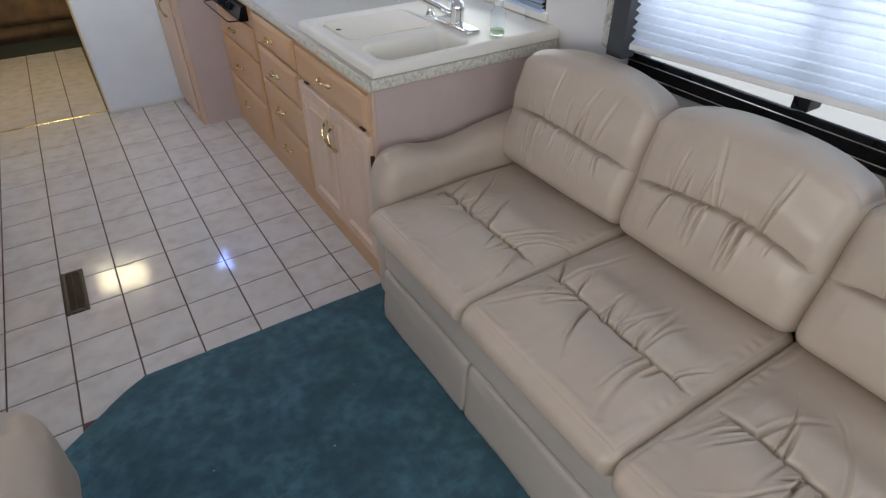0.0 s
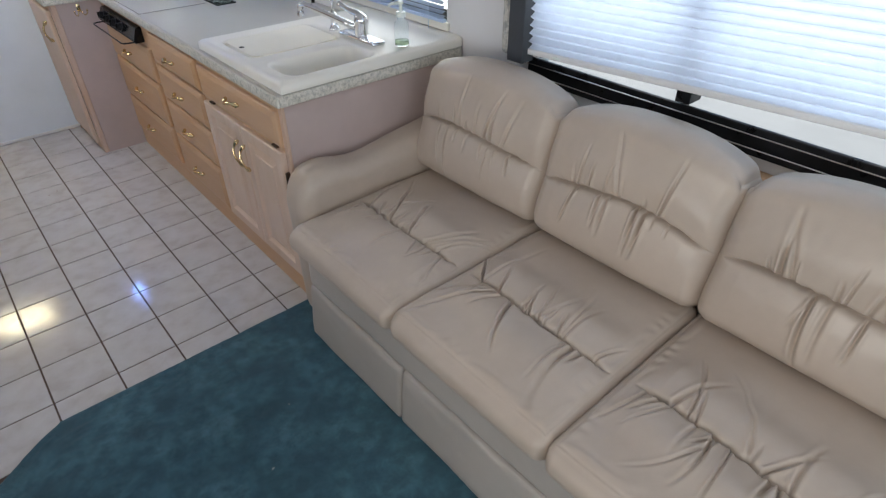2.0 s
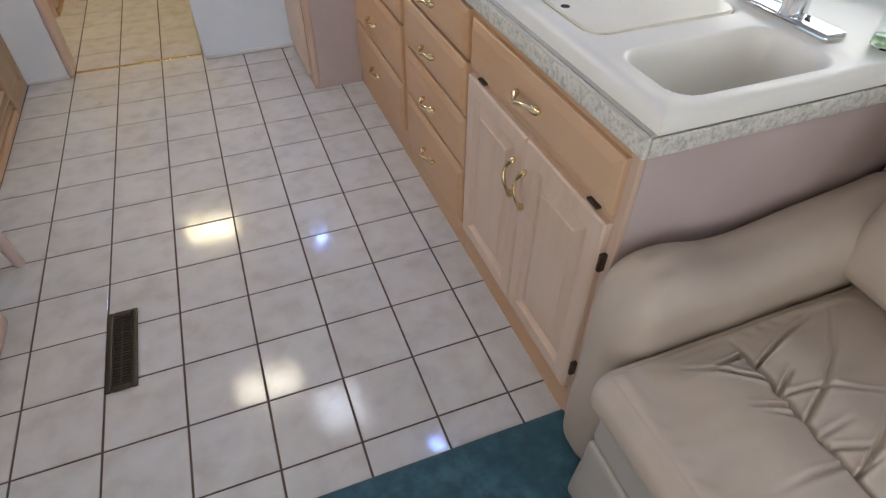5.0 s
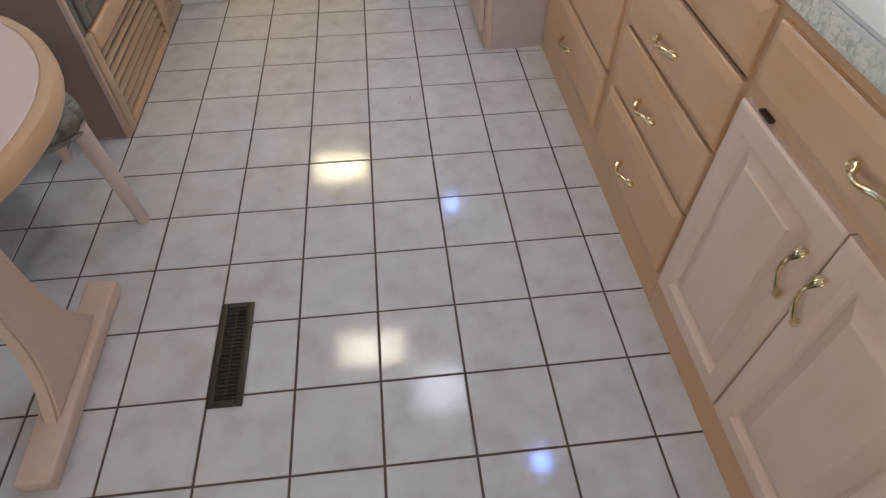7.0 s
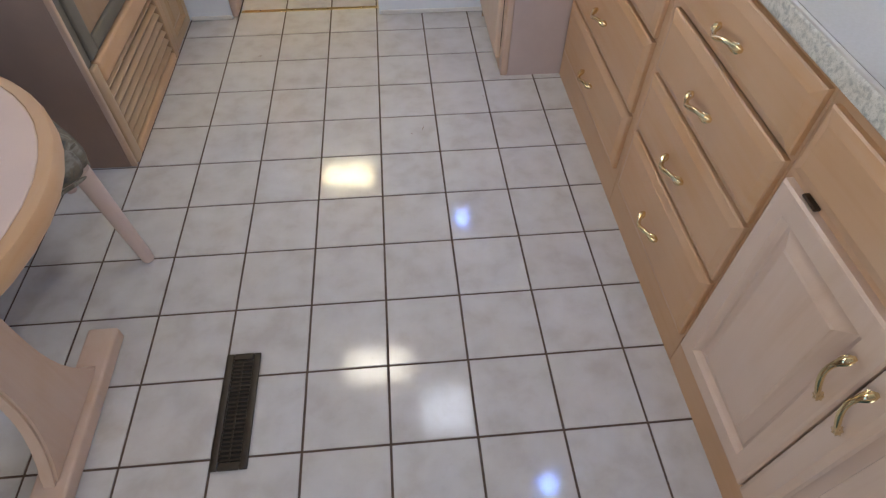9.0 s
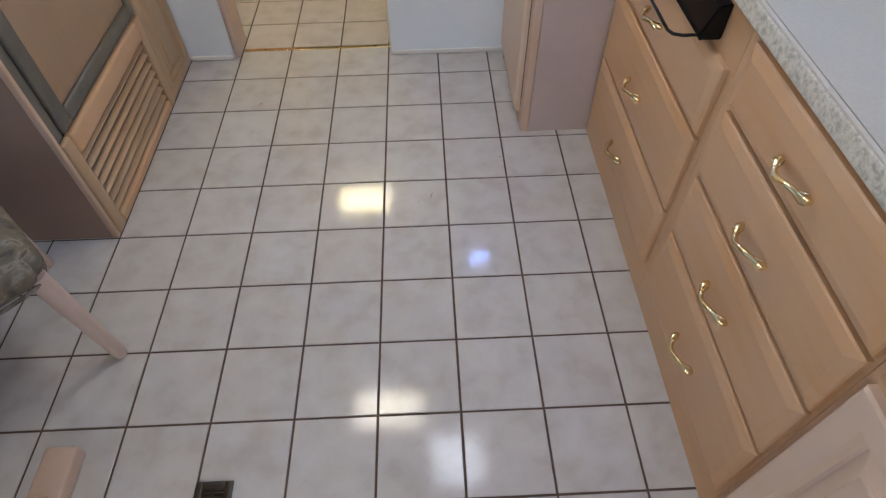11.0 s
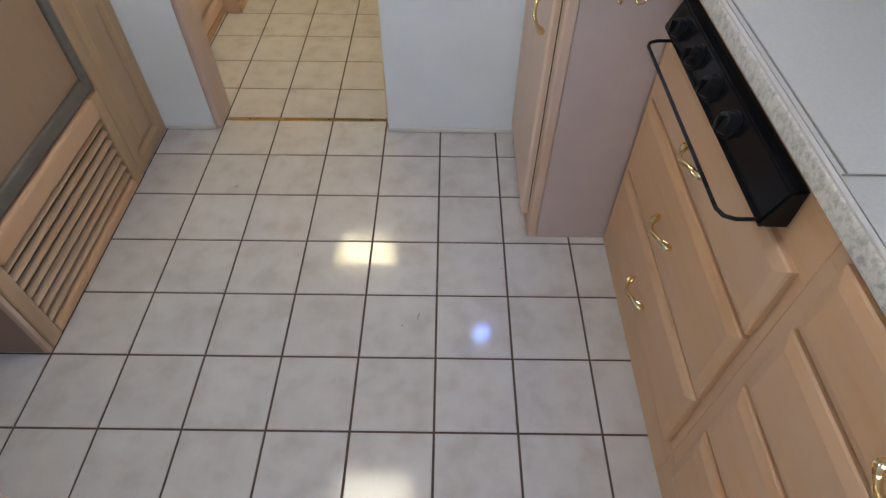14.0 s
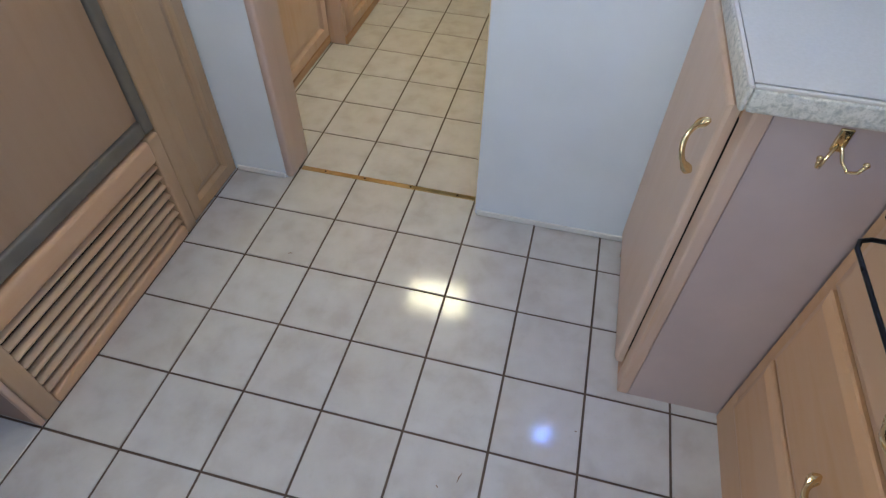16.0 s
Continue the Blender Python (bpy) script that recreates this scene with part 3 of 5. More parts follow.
# ---- worktop ----
def countertop():
    top = thing("countertop", (1.0, -1.3, 0.828), "pale speckled laminate worktop with a granite-patterned rounded edge", "countertop")
    for ends in ((0.712, 1.494, -2.020, -0.589), (0.464, 1.494, -0.589, -0.0655), (0.712, 0.775, -2.588, -2.020), (1.145, 1.494, -2.588, -2.020), (0.775, 1.145, -2.588, -2.565)):
        part("slab", box(*ends, 0.828, 0.869), WORKTOP, top)
    for name, ends in (("front_edge", (0.700, 0.7115, -2.5965, -0.602)), ("end_edge", (0.712, 1.494, -2.5965, -2.5885)), ("front_edge", (0.454, 0.4635, -0.6025, -0.0655)), ("end_edge", (0.464, 0.7110, -0.6025, -0.5905))):
        part(name, box(*ends, 0.8285, 0.8655, 0.0045, 3), LAMINATE, top, "granite-patterned laminate edge", 40)
    for name, ends in (("edge_bead", (0.7015, 0.7095, -2.5950, -0.6040)), ("edge_bead", (0.4555, 0.4625, -0.6010, -0.0660)), ("edge_bead", (0.4630, 0.7010, -0.6010, -0.5940))):
        part(name, box(*ends, 0.8650, 0.8700, 0.0015), BEAD, top, "pale bead along the worktop edge")
    part("backsplash", box(1.440, 1.4945, -1.94, -0.660, 0.8695, 0.905, 0.006, 3), SINK, top, "white backsplash strip", 40)
    part("backsplash", box(0.965, 1.4615, -0.660, -0.640, 0.8695, 0.905, 0.004), SINK, top, "white backsplash strip", 40)
    part("backsplash", box(0.945, 0.9645, -0.660, -0.105, 0.8695, 0.905, 0.004), SINK, top, "white backsplash strip", 40)
    part("backsplash", box(0.480, 0.9445, -0.100, -0.0655, 0.8697, 0.905, 0.004), SINK, top, "white backsplash strip", 40)
    # flush lid over the cooktop: a thin joint all round
    part("lid", box(0.7225, 1.030, -1.256, -0.648, 0.8692, 0.8712, 0.0008, 1), WORKTOP, top, "flush lid over the cooktop")
    for ends in ((0.714, 1.034, -1.2590, -1.2565), (0.714, 1.034, -0.6475, -0.6445), (0.7195, 0.7220, -1.2560, -0.6480)):
        part("lid_joint", box(*ends, 0.8692, 0.8706), JOINT, top, "grey joint round the cooktop lid")


countertop()
structure("wall_corner", box(0.966, 1.4995, -0.638, -0.0655, 0.8695, CEIL), WALL_WHITE, "off-white boxed corner above the worktop", "wall")


structure("wall_furring", box(1.4465, 1.4995, -1.79, -0.6405, 0.9055, CEIL - 0.001), WALL_WHITE, "off-white wall lining behind the worktop", "wall")


def worktop_mirror():
    m = thing("wall_mirror", (1.44, -0.99, 0.906), "wall mirror with a thin dark edge above the worktop", "mirror")
    y0, y1, z0, z1 = -1.318, -0.662, 0.9065, 1.42
    part("glass", box(1.441, 1.446, y0 + 0.006, y1, z0 + 0.006, z1), MIRROR, m, "silvered mirror glass")
    for a, b, c, d in ((y0, y0 + 0.0058, z0, z1), (y0 + 0.006, y1, z0, z0 + 0.0058)):
        part("edge", box(1.4385, 1.446, a, b, c, d), BLACK_METAL, m)


worktop_mirror()


def corner_mirror():
    m = thing("wall_mirror", (1.2, -0.64, 0.906), "wall mirror with a thin dark edge above the worktop", "mirror")
    part("glass", box(1.006, 1.438, -0.644, -0.6385, 0.913, 1.42), MIRROR, m, "silvered mirror glass")
    part("edge", box(1.000, 1.438, -0.647, -0.6385, 0.9065, 0.9128), BLACK_METAL, m)
    part("edge", box(1.000, 1.0058, -0.647, -0.6385, 0.913, 1.42), WALL_WHITE, m)


corner_mirror()


def downdraft():
    v = thing("cooktop_vent", (1.10, -1.07, 0.87), "black slotted downdraft vent set flush in the worktop", "vent")
    part("tray", add_box(box(1.050, 1.150, -1.350, -0.785, 0.8694, 0.8735, 0.0015), 1.080, 1.150, -1.349, -0.95, 0.8735, 0.8752, 0.0006), BLACK, v)
    for i in range(9):
        y = -0.80 - i * 0.058
        part("bar", box(1.056, 1.080, y - 0.045, y - 0.006, 0.8736, 0.877, 0.001, 1), BLACK_METAL, v)


downdraft()


def cooktop_controls():
    """The black control box under the worktop's edge: a sloping face with four knobs, and a towel bar."""
    y0, y1 = -1.226, -0.668
    c = thing("cooktop_controls", (0.68, -0.97, 0.74), "glossy black cooktop control box with four black knobs", "stove")
    bm = bmesh.new()
    prof = [(FACE, 0.738), (0.684, 0.738), (0.671, 0.746), (0.694, 0.806), (FACE, 0.810)]
    rings = [[bm.verts.new((x, y, z)) for x, z in prof] for y in (y0, y1)]
    for k in range(5):
        bm.faces.new((rings[0][k], rings[0][(k + 1) % 5], rings[1][(k + 1) % 5], rings[1][k]))
    bm.faces.new(rings[0][::-1])
    bm.faces.new(rings[1])
    bmesh.ops.recalc_face_normals(bm, faces=bm.faces)
    bmesh.ops.bevel(bm, geom=bm.edges[:], offset=0.003, segments=2, affect="EDGES")
    part("case", bm, BLACK, c, "", 40)
    way = Vector((-0.934, 0, 0.358))
    for y in (-0.735, -0.835, -0.935, -1.035):
        base = Vector((0.6825, y, 0.776))
        bm = tube(bmesh.new(), [base, base + way * 0.004, base + way * 0.004, base + way * 0.018, base + way * 0.020], [0.024, 0.024, 0.019, 0.017, 0.014], 20)
        k = part("knob", bm, BLACK_METAL, c, "black plastic burner knob", 40)
        part("grip", box(base.x - 0.026, base.x - 0.010, y - 0.004, y + 0.004, 0.766, 0.796, 0.002), BLACK, k)
    return c


cooktop_controls()


def towel_bar():
    t = thing("towel_bar", (0.62, -0.97, 0.74), "thin black wire towel bar under the cooktop controls", "rail")
    pts, bend = [], 0.022
    a, b, x0, x1, z = -0.722, -1.214, 0.682, 0.624, 0.744
    pts = [(x0, a, z), (x1 + bend, a, z), (x1 + bend * 0.3, a - bend * 0.3, z), (x1, a - bend, z)]
    pts += [(x1, a + (b - a) * k / 8, z) for k in range(1, 8)]
    pts += [(x1, b + bend, z), (x1 + bend * 0.3, b + bend * 0.3, z), (x1 + bend, b, z), (x0, b, z)]
    part("bar", tube(bmesh.new(), pts, 0.0034, 10), BLACK_METAL, t, "", True)
    for y in (a, b):
        part("mount", box(x0 - 0.004, x0 + 0.004, y - 0.008, y + 0.008, z - 0.008, z + 0.008, 0.002), BLACK_METAL, t)


towel_bar()


# ---- sink ----
def smooth_in(d, w):
    s = np.clip(0.5 - d / w, 0, 1)
    return s * s * (3 - 2 * s)


def round_rect(x, y, cx, cy, hx, hy, r):
    qx, qy = np.abs(x - cx) - (hx - r), np.abs(y - cy) - (hy - r)
    return np.hypot(np.maximum(qx, 0), np.maximum(qy, 0)) + np.minimum(np.maximum(qx, qy), 0) - r


def sink():
    x0, x1, y0, y1, top = 0.722, 1.494, -2.5935, -1.945, 0.906
    s = thing("kitchen_sink", (1.1, -2.3, 0.87), "white moulded double-bowl sink with rounded rims set on the worktop", "sink")
    n, m = 150, 130
    xs, ys = np.linspace(x0, x1, n), np.linspace(y0, y1, m)
    X, Y = np.meshgrid(xs, ys, indexing="ij")
    rim = np.minimum(np.minimum(X - x0, x1 - X + 0.05), np.minimum(Y - y0, y1 - Y))
    Z = top - 0.012 * (1 - np.clip(rim / 0.020, 0, 1)) ** 2
    lip = round_rect(X, Y, 0.955, -2.280, 0.200, 0.285, 0.05)
    Z = Z - 0.004 * smooth_in(lip, 0.035)
    Z = Z - 0.020 * smooth_in(round_rect(X, Y, 0.962, -2.158, 0.182, 0.138, 0.045), 0.012)
    open_bowl = round_rect(X, Y, 0.958, -2.462, 0.172, 0.088, 0.045)
    Z = Z - 0.150 * smooth_in(open_bowl + 0.016, 0.045) - 0.010 * np.clip(-open_bowl / 0.06, 0, 1)
    verts = [(float(X[i, j]), float(Y[i, j]), float(Z[i, j])) for i in range(n) for j in range(m)]
    faces = [(i * m + j, (i + 1) * m + j, (i + 1) * m + j + 1, i * m + j + 1) for i in range(n - 1) for j in range(m - 1)]
    ring = [i * m for i in range(n)] + [(n - 1) * m + j for j in range(1, m)] + [i * m + m - 1 for i in range(n - 2, -1, -1)] + [j for j in range(m - 2, 0, -1)]
    low = len(verts)
    verts += [(verts[k][0], verts[k][1], 0.8694) for k in ring]
    faces += [(ring[k], low + k, low + (k + 1) % len(ring), ring[(k + 1) % len(ring)]) for k in range(len(ring))]
    mesh = bpy.data.meshes.new("basin")
    mesh.from_pydata(verts, [], faces)
    bm = bmesh.new()
    bm.from_mesh(mesh)
    bmesh.ops.recalc_face_normals(bm, faces=bm.faces)
    part("basin", bm, SINK, s, "", 50)
    part("drain", lathe(bmesh.new(), (0.958, -2.462, 0.7365), ((0.030, 0), (0.034, 0.003), (0.020, 0.004), (0.004, 0.002)), 20), CHROME, s, "chrome drain", 40)
    return s


sink()


def cutting_board():
    b = thing("cutting_board", (0.962, -2.158, 0.895), "cream cutting board fitted over the larger sink bowl", "cutting board")
    bm = bmesh.new()
    hx, hy, r = 0.1795, 0.1355, 0.042
    loop = []
    for cx, cy, a0 in ((hx - r, hy - r, 0), (-hx + r, hy - r, 90), (-hx + r, -hy + r, 180), (hx - r, -hy + r, 270)):
        for k in range(7):
            a = radians(a0 + 15 * k)
            loop.append((0.962 + cx + r * math.cos(a), -2.158 + cy + r * math.sin(a)))
    f = bm.faces.new([bm.verts.new((x, y, 0.884)) for x, y in loop])
    got = bmesh.ops.extrude_face_region(bm, geom=[f])
    bmesh.ops.translate(bm, vec=(0, 0, 0.019), verts=[v for v in got["geom"] if isinstance(v, bmesh.types.BMVert)])
    bmesh.ops.recalc_face_normals(bm, faces=bm.faces)
    bmesh.ops.bevel(bm, geom=[e for e in bm.edges if all(v.co.z > 0.9 for v in e.verts)], offset=0.004, segments=2, affect="EDGES")
    part("board", bm, BOARD, b, "", 40)
    # No hole is cut: a thin near-black disc paints its shaded inside.
    part("finger_hole", lathe(bmesh.new(), (0.805, -2.150, 0.9028), ((0.010, 0), (0.010, 0.0006), (0.001, 0.0007)), 16), DARK, b, "flat near-black disc painted as the shade in the finger hole")


cutting_board()


def faucet():
    f = thing("faucet", (1.195, -2.355, 0.908), "chrome single-lever kitchen faucet on a long base plate", "faucet")
    bm = box(1.168, 1.224, -2.472, -2.238, 0.9075, 0.922, 0.008, 3)
    part("base_plate", bm, CHROME, f, "", 40)
    part("body", lathe(bmesh.new(), (1.195, -2.362, 0.920), ((0.027, 0), (0.025, 0.012), (0.024, 0.045), (0.026, 0.055), (0.022, 0.075), (0.010, 0.085)), 20), CHROME, f, "", True)
    pts = [(1.185, -2.345, 0.950), (1.160, -2.305, 0.966), (1.120, -2.245, 0.992), (1.085, -2.195, 1.013), (1.070, -2.175, 1.020), (1.062, -2.163, 1.015), (1.060, -2.160, 0.990)]
    sp = part("spout", tube(bmesh.new(), pts, [0.013, 0.0125, 0.0115, 0.011, 0.0115, 0.012, 0.0125], 14), CHROME, f, "", True)
    part("aerator", lathe(bmesh.new(), (1.060, -2.160, 0.975), ((0.011, 0), (0.014, 0.003), (0.014, 0.018), (0.012, 0.020)), 14), CHROME, sp, "", 40)
    pts = [(1.197, -2.365, 0.990), (1.190, -2.345, 1.000), (1.178, -2.310, 1.008), (1.168, -2.285, 1.020), (1.160, -2.270, 1.027)]
    part("lever", tube(bmesh.new(), pts, [0.016, 0.014, 0.010, 0.009, 0.010], 12, 0.6), CHROME, f, "", True)
    f.location += Vector((-0.010, -0.012, -0.002))
    return f


faucet()


def water_tap():
    f = thing("water_tap", (1.195, -2.180, 0.908), "small chrome gooseneck tap with black tips", "faucet")
    part("base", lathe(bmesh.new(), (1.195, -2.180, 0.9075), ((0.024, 0), (0.020, 0.008), (0.013, 0.020), (0.013, 0.045), (0.017, 0.050), (0.013, 0.062), (0.006, 0.066)), 18), CHROME, f, "", True)
    pts = [(1.195, -2.180, 0.970)] + [(1.195, -2.180, 0.99), (1.195, -2.180, 1.015)]
    for k in range(1, 10):
        a = math.pi * k / 9
        pts.append((1.195 - 0.034 * (1 - math.cos(a)), -2.180 + 0.012 * (1 - math.cos(a)), 1.034 + 0.034 * math.sin(a)))
    n = part("neck", tube(bmesh.new(), pts, 0.0062, 12), CHROME, f, "", True)
    part("tip", tube(bmesh.new(), [(1.127, -2.156, 1.036), (1.127, -2.156, 1.014)], [0.0075, 0.007], 12), BLACK, n, "black plastic tip", True)
    part("handle", tube(bmesh.new(), [(1.195, -2.180, 0.966), (1.180, -2.172, 0.970), (1.158, -2.162, 0.970)], [0.005, 0.005, 0.006], 10), BLACK, f, "black plastic lever", True)
    f.location += Vector((-0.012, -0.006, -0.002))


water_tap()


def soap_bottle():
    x, y = 1.250, -2.535
    s = thing("soap_bottle", (x, y, 0.908), "clear pump bottle with a little green dish soap", "soap dispenser")
    part("bottle", lathe(bmesh.new(), (x, y, 0.9078), ((0.022, 0), (0.026, 0.003), (0.026, 0.070), (0.023, 0.082), (0.014, 0.090), (0.014, 0.100)), 20), GLASS, s, "clear plastic bottle", True)
    part("soap", lathe(bmesh.new(), (x, y, 0.911), ((0.021, 0), (0.0235, 0.002), (0.0235, 0.016), (0.004, 0.017)), 20), GREEN, s, "green liquid soap", True)
    part("pump", lathe(bmesh.new(), (x, y, 1.008), ((0.017, 0), (0.017, 0.016), (0.007, 0.018), (0.006, 0.040), (0.011, 0.042), (0.011, 0.052), (0.004, 0.054)), 16), PLASTIC, s, "", 40)
    part("nozzle", tube(bmesh.new(), [(x, y, 1.054), (x - 0.030, y + 0.012, 1.054), (x - 0.042, y + 0.017, 1.046)], [0.006, 0.005, 0.004], 10), PLASTIC, s, "", True)


soap_bottle()

# ---- windows ----
def black_window(name, y0, y1, z0, z1, mullions, label, inside=True):
    w = thing(name, (1.53, (y0 + y1) / 2, z0), label, "window", kind="structure")
    for k, (a, b, c, d) in enumerate(((y0 - 0.03, y1 + 0.03, z0 - 0.035, z0 + 0.042), (y0 - 0.03, y1 + 0.03, z1 - 0.03, z1 + 0.03), (y0 - 0.03, y0 + 0.03, z0 + 0.0485, z1 - 0.0305), (y1 - 0.03, y1 + 0.03, z0 + 0.0485, z1 - 0.0305))):
        if not inside:
            a, b, c, d = max(a, y0 + 0.001), min(b, y1 - 0.001), max(c, z0 + 0.001), min(d, z1 - 0.001)
        part("window_frame", box(1.486 if inside else 1.532, 1.4995 if inside else 1.558, a, b, c, d, 0.003), BLACK_METAL, w, "black metal window frame")
    if inside:
        part("track", box(1.4995, 1.55, y0 + 0.001, y1 - 0.001, z0 + 0.001, z0 + 0.020), BLACK_METAL, w)
    for z in (z0 - 0.014, z0 + 0.022) if inside else ():
        part("ridge", box(1.481, 1.4855, y0 - 0.03, y1 + 0.03, z - 0.002, z + 0.002, 0.001, 1), CHROME, w)
    for y in mullions:
        part("mullion", box(1.478 if inside else 1.533, 1.545, y - 0.022, y + 0.022, z0 + 0.0485, z1 - 0.0305, 0.003), BLACK_METAL, w)
    cuts = [y0 + 0.001, *mullions, y1 - 0.001]
    for a, b in zip(cuts, cuts[1:]):
        p = part("pane", box(1.524, 1.528, a, b, z0 + 0.001, z1 - 0.001), GLASS, w, "clear window pane")
        p.visible_shadow = False
    return w


black_window("window_1", -4.70, -2.97, 0.87, 1.70, [-3.52], "black-framed sliding window behind the sofa")
black_window("window_2", -2.50, -1.80, 0.93, 1.48, [-2.16], "small black-framed window above the sink", False)


def pleated_shade():
    s = thing("pleated_shade", (1.44, -3.8, 0.955), "white translucent pleated window shade, lowered almost to the sill", "window shade")
    bm, y0, y1, z0, z1, n = bmesh.new(), -4.62, -2.985, 0.959, 1.72, 30
    rows = []
    for i in range(2 * n + 1):
        z = z0 + (z1 - z0) * i / (2 * n)
        x = 1.437 + (0.010 if i % 2 else -0.010)
        rows.append([bm.verts.new((x + 0.0015 * noise.noise((k * 0.7, z * 8, 0)), y0 + (y1 - y0) * k / 40, z + 0.088 * (1 - k / 40) * (1 - i / (2 * n)))) for k in range(41)])
    for a, b in zip(rows, rows[1:]):
        for k in range(40):
            bm.faces.new((a[k], a[k + 1], b[k + 1], b[k]))
    part("cloth", bm, SHADE, s, "white pleated cloth")
    rail = box(1.424, 1.450, y0, y1, 0.942, 0.961, 0.004, 3)
    for v in rail.verts:
        v.co.z += 0.088 * (y1 - v.co.y) / (y1 - y0)
    part("bottom_rail", rail, plain("rail_white", (0.78, 0.78, 0.78), 0.4), s, "", 40)
    part("pull_tab", box(1.420, 1.424, -3.12, -3.095, 0.953, 0.962, 0.001, 1), PLASTIC, s)


pleated_shade()


def venetian_blind():
    b = thing("venetian_blind", (1.50, -2.15, 0.95), "pale blue-white aluminium venetian blind, half open", "window blind")
    y0, y1 = -2.516, -1.785
    for i in range(29):
        z = 0.963 + i * 0.0174
        bm = bmesh.new()
        rows = []
        for k in range(5):
            u = k / 4 - 0.5
            x, dz = 1.472 + u * 0.018, u * 0.009 + 0.0022 * (1 - 4 * u * u)
            rows.append([bm.verts.new((x, y, z + dz)) for y in (y0, y1)])
        for a, c in zip(rows, rows[1:]):
            bm.faces.new((a[0], c[0], c[1], a[1]))
        bmesh.ops.solidify(bm, geom=bm.faces[:], thickness=0.0006)
        part("slat", bm, SLAT, b, "", True)
    part("bottom_rail", box(1.462, 1.484, y0, y1, 0.944, 0.956, 0.003), SLAT, b, "", 40)
    for y in (-2.40, -2.15, -1.90):
        part("cord", tube(bmesh.new(), [(1.461, y, 0.95), (1.461, y, 1.46)], 0.0012, 6), SLAT, b)
    part("pull_cord", tube(bmesh.new(), [(1.455, -2.44, 1.2), (1.455, -2.44, 0.93), (1.450, -2.446, 0.915), (1.446, -2.452, 0.93)], 0.0012, 6), SLAT, b)


venetian_blind()
structure("window_sill", box(1.484, 1.4995, -2.52, -1.78, 0.909, 0.940, 0.004), SINK, "white ledge under the small window", "window sill")


def lambrequin():
    """The padded side of the window's surround: patterned cloth outside, charcoal towards the glass."""
    l = thing("window_surround", (1.47, -2.90, 0.93), "padded floral window surround with a charcoal inner face", "valance")
    part("pad", box(1.435, 1.4995, -2.895, -2.850, 0.915, 1.80, 0.016, 4), mat("pad_cloth", pad_cloth), l, "grey floral cloth pad", 50)
    part("inner_face", box(1.420, 1.4795, -2.966, -2.898, 0.905, 1.80, 0.004), CHARCOAL, l, "charcoal inner board")


lambrequin()


def sconce():
    x, y, z = 1.498, -2.755, 1.19
    s = thing("wall_sconce", (x, y, z), "polished brass wall sconce with an octagonal plate and turned drop", "wall lamp")
    bm, loop = bmesh.new(), []
    for a, b in ((-0.045, -0.055), (-0.022, -0.085), (0.022, -0.085), (0.045, -0.055), (0.045, 0.055), (0.022, 0.085), (-0.022, 0.085), (-0.045, 0.055)):
        loop.append((y - 0.032 + a, z + b))
    rings = [[bm.verts.new((x - d, y - 0.032 + (p - y + 0.032) * k, z + (q - z) * k)) for p, q in loop] for d, k in ((0, 1), (0.006, 1), (0.014, 0.86), (0.014, 0.74), (0.022, 0.55), (0.024, 0.50))]
    for a, b in zip(rings, rings[1:]):
        for k in range(8):
            bm.faces.new((a[k], a[(k + 1) % 8], b[(k + 1) % 8], b[k]))
    bm.faces.new(rings[-1])
    bmesh.ops.recalc_face_normals(bm, faces=bm.faces)
    part("back_plate", bm, BRASS, s)
    part("arm", tube(bmesh.new(), [(x - 0.02, y - 0.03, z + 0.01), (x - 0.06, y - 0.01, z - 0.005), (x - 0.10, y + 0.005, z + 0.01)], 0.007, 10), BRASS, s, "", True)
    part("drop", lathe(bmesh.new(), (x - 0.105, y + 0.008, z - 0.105), ((0.002, 0), (0.006, 0.006), (0.009, 0.018), (0.007, 0.034), (0.009, 0.050), (0.010, 0.066), (0.006, 0.078), (0.013, 0.088), (0.018, 0.105), (0.012, 0.120)), 14), BRASS, s, "", True)
    part("shade", lathe(bmesh.new(), (x - 0.105, y + 0.008, z + 0.015), ((0.012, 0), (0.022, 0.004), (0.050, 0.10), (0.048, 0.10), (0.020, 0.008)), 20), GLASS, s, "frosted glass shade", True)


sconce()


structure("trim", box(1.455, 1.4995, -4.35, -3.73, 0.780, 0.800, 0.004), WOOD_Y, "narrow oak ledge on the wall behind the sofa", "ledge")


# ---- sofa ----
def creases(u, v, v0, seed, count, length, width, depth, spread, lean=0.3, sides=(-1, 1)):
    """Gathered folds that run out of a seam at v = v0: thin furrows with a soft ridge on either flank."""
    rng, out = random.Random(seed), np.zeros_like(u)
    for k in range(count):
        c = spread * (2 * (k + 0.5 + rng.uniform(-0.42, 0.42)) / count - 1)
        slant, reach, w, side = c / spread * lean * 0.5 + rng.uniform(-lean, lean) * 0.6, length * rng.uniform(0.35, 1.3), width * rng.uniform(0.7, 1.5), rng.choice(sides)
        a, bow = depth * rng.uniform(0.4, 1.2), rng.uniform(-2.5, 2.5) * lean
        run = (v - v0) * side
        line = c + slant * run + bow * run * run
        fade = np.clip(run / 0.010, 0, 1) * np.clip(1 - run / reach, 0, 1)
        w = w * (1 + 3 * np.clip(run, 0, 1))
        d = (u - line) / w
        out += a * fade * (0.36 * np.exp(-((d - 1.9) / 1.2) ** 2) - np.exp(-d * d) + 0.26 * np.exp(-((d + 2.0) / 1.3) ** 2))
    return out


